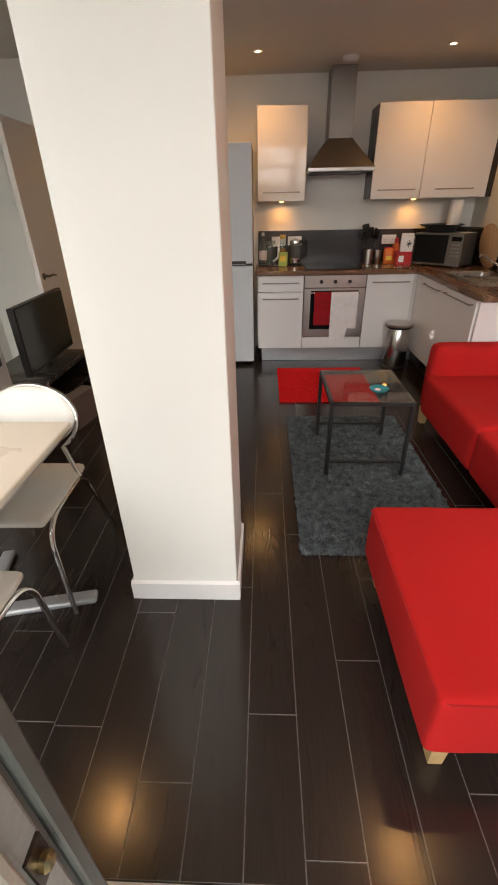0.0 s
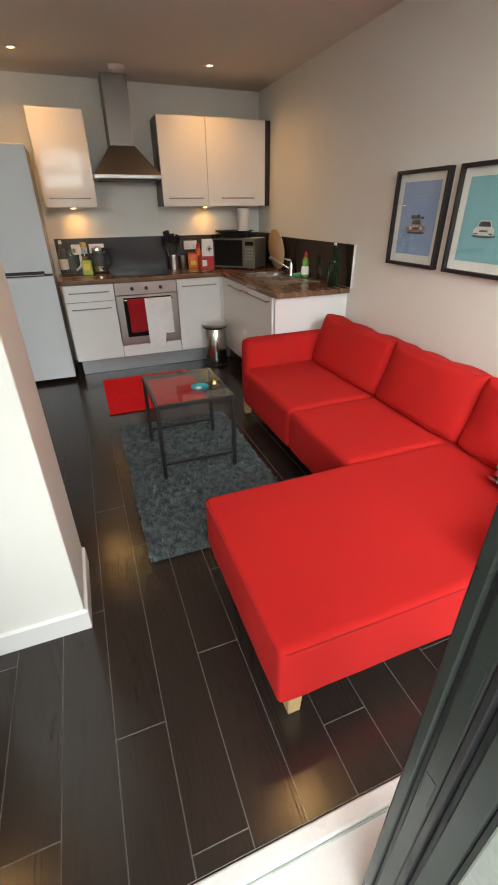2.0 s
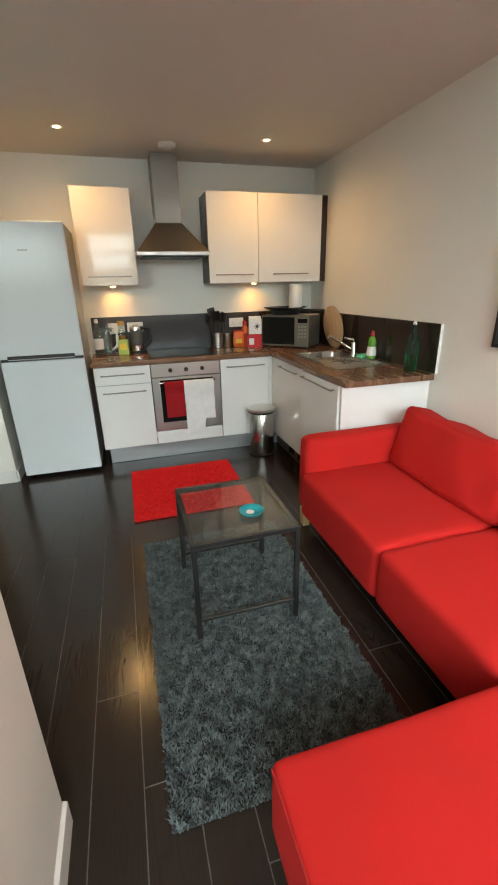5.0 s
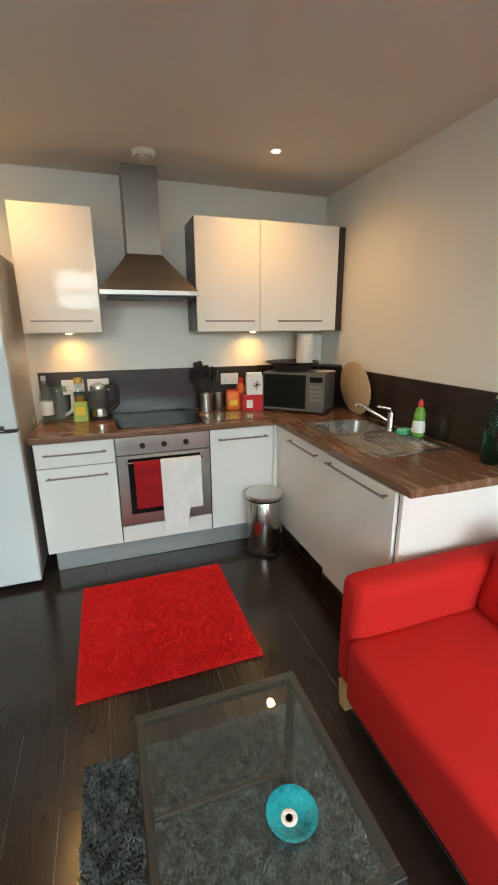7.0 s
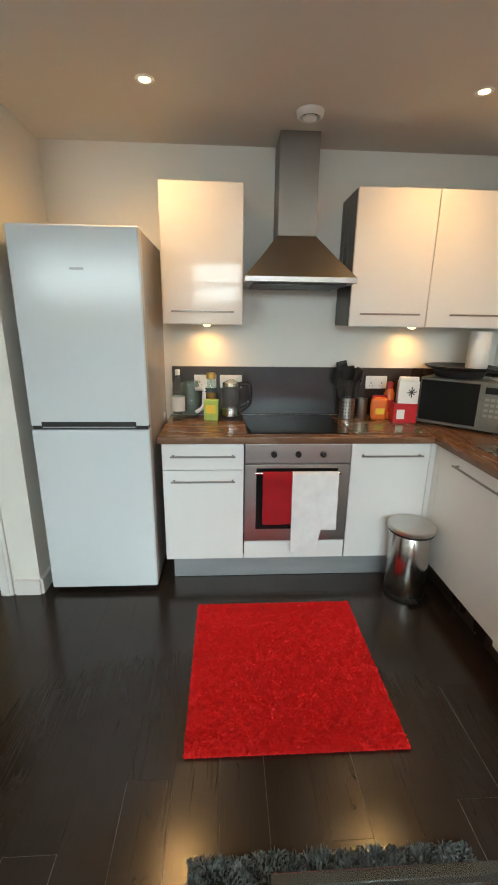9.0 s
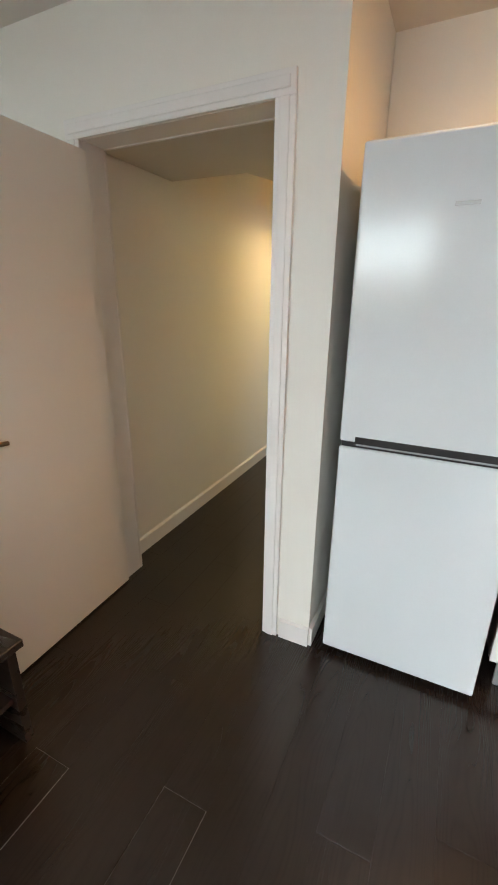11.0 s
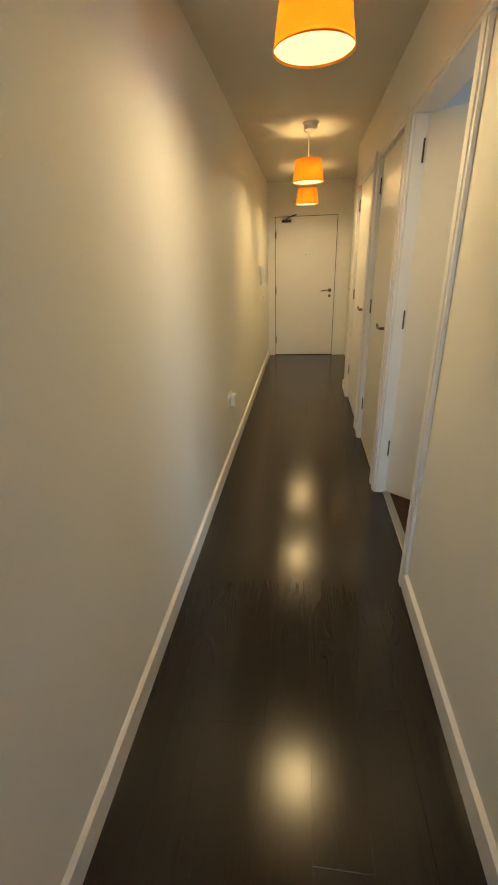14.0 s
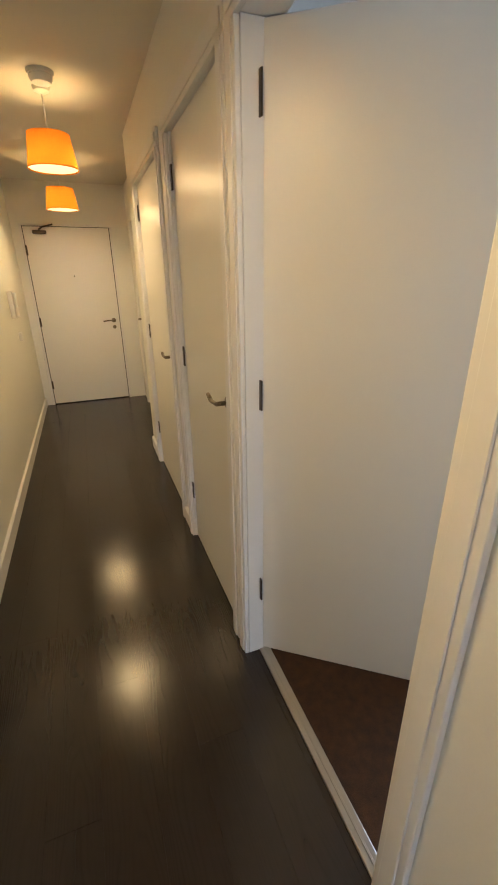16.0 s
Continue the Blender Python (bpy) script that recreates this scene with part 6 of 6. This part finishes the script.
part("plate", box(CR - 0.009, CR - 0.0005, 5.525, 5.61, 1.15, 1.235, 0.003, 2), WHITEPL, lsx)
part("rocker", box(CR - 0.0125, CR - 0.0092, 5.555, 5.58, 1.175, 1.21, 0.002, 1), WHITEPL, lsx)

# ---- floor planks ----
PW, GAP = 0.1585, 0.0008
JOINTS = {0: 0.732, 2: 0.925, -2: 0.538, -5: 0.692, -1: 1.257, 1: 1.597}
PL = 1.215
X_FIRST = 0.1955
planks = {}
flr = thing("floor", 0, 2.3, 0, "dark brown laminate plank floor with pale joints", "floor", "", "structure")


def plank_mesh(w, ln, gap=GAP, bev=0.0013):
    key = (round(w, 3), round(ln, 3), gap)
    if key not in planks:
        bm = box(gap / 2, w - gap / 2, gap / 2, ln - gap / 2, -0.009, 0.0)
        top = [e for e in bm.edges if all(v.co.z > -0.001 for v in e.verts)]
        edge = bmesh.ops.bevel(bm, geom=top, offset=bev, segments=1, affect="EDGES")
        for f in edge["faces"]:
            f.material_index = 1 if gap == GAP else 0
        me = bpy.data.meshes.new("plank")
        bm.to_mesh(me)
        bm.free()
        me.materials.append(PLANK)
        me.materials.append(PLANKEDGE)
        planks[key] = me
    return planks[key]


FLUSH = (0.0006, 0.0003)


def lay(x0, x1, y0, y1, limit=2.3):
    k = math.floor((x0 - X_FIRST) / PW)
    while X_FIRST + k * PW < x1 - 0.004:
        a, b = max(x0, X_FIRST + k * PW), min(x1, X_FIRST + (k + 1) * PW)
        j = JOINTS.get(k, (k * 0.437) % PL)
        y = j - PL * math.ceil((j - y0) / PL)
        while y < y1 - 0.004:
            c, d = max(y, y0), min(y + PL, y1)
            if d - c > 0.01 and b - a > 0.01:
                ob = new("plank", plank_mesh(b - a, d - c, *(FLUSH if c > limit else ())))
                ob.parent = flr
                ob.matrix_parent_inverse = Matrix.Translation(flr.location).inverted()
                ob.location = (a, c, 0)
            y += PL
        k += 1


SEAM_W, SEAM_E = X_FIRST - 12 * PW, X_FIRST - 5 * PW   # plank seams just inside the corridor's walls
lay(XW, SEAM_W, 0.335, YD)
lay(SEAM_W, SEAM_E, 0.335, YE + 0.06)
lay(SEAM_E, XR, 0.335, YD)
lay(-0.52, XR, YD, YB)
lay(SEAM_E, -0.45, 9.45, YE)
lay(SEAM_E, -0.57, 6.112, 6.945)
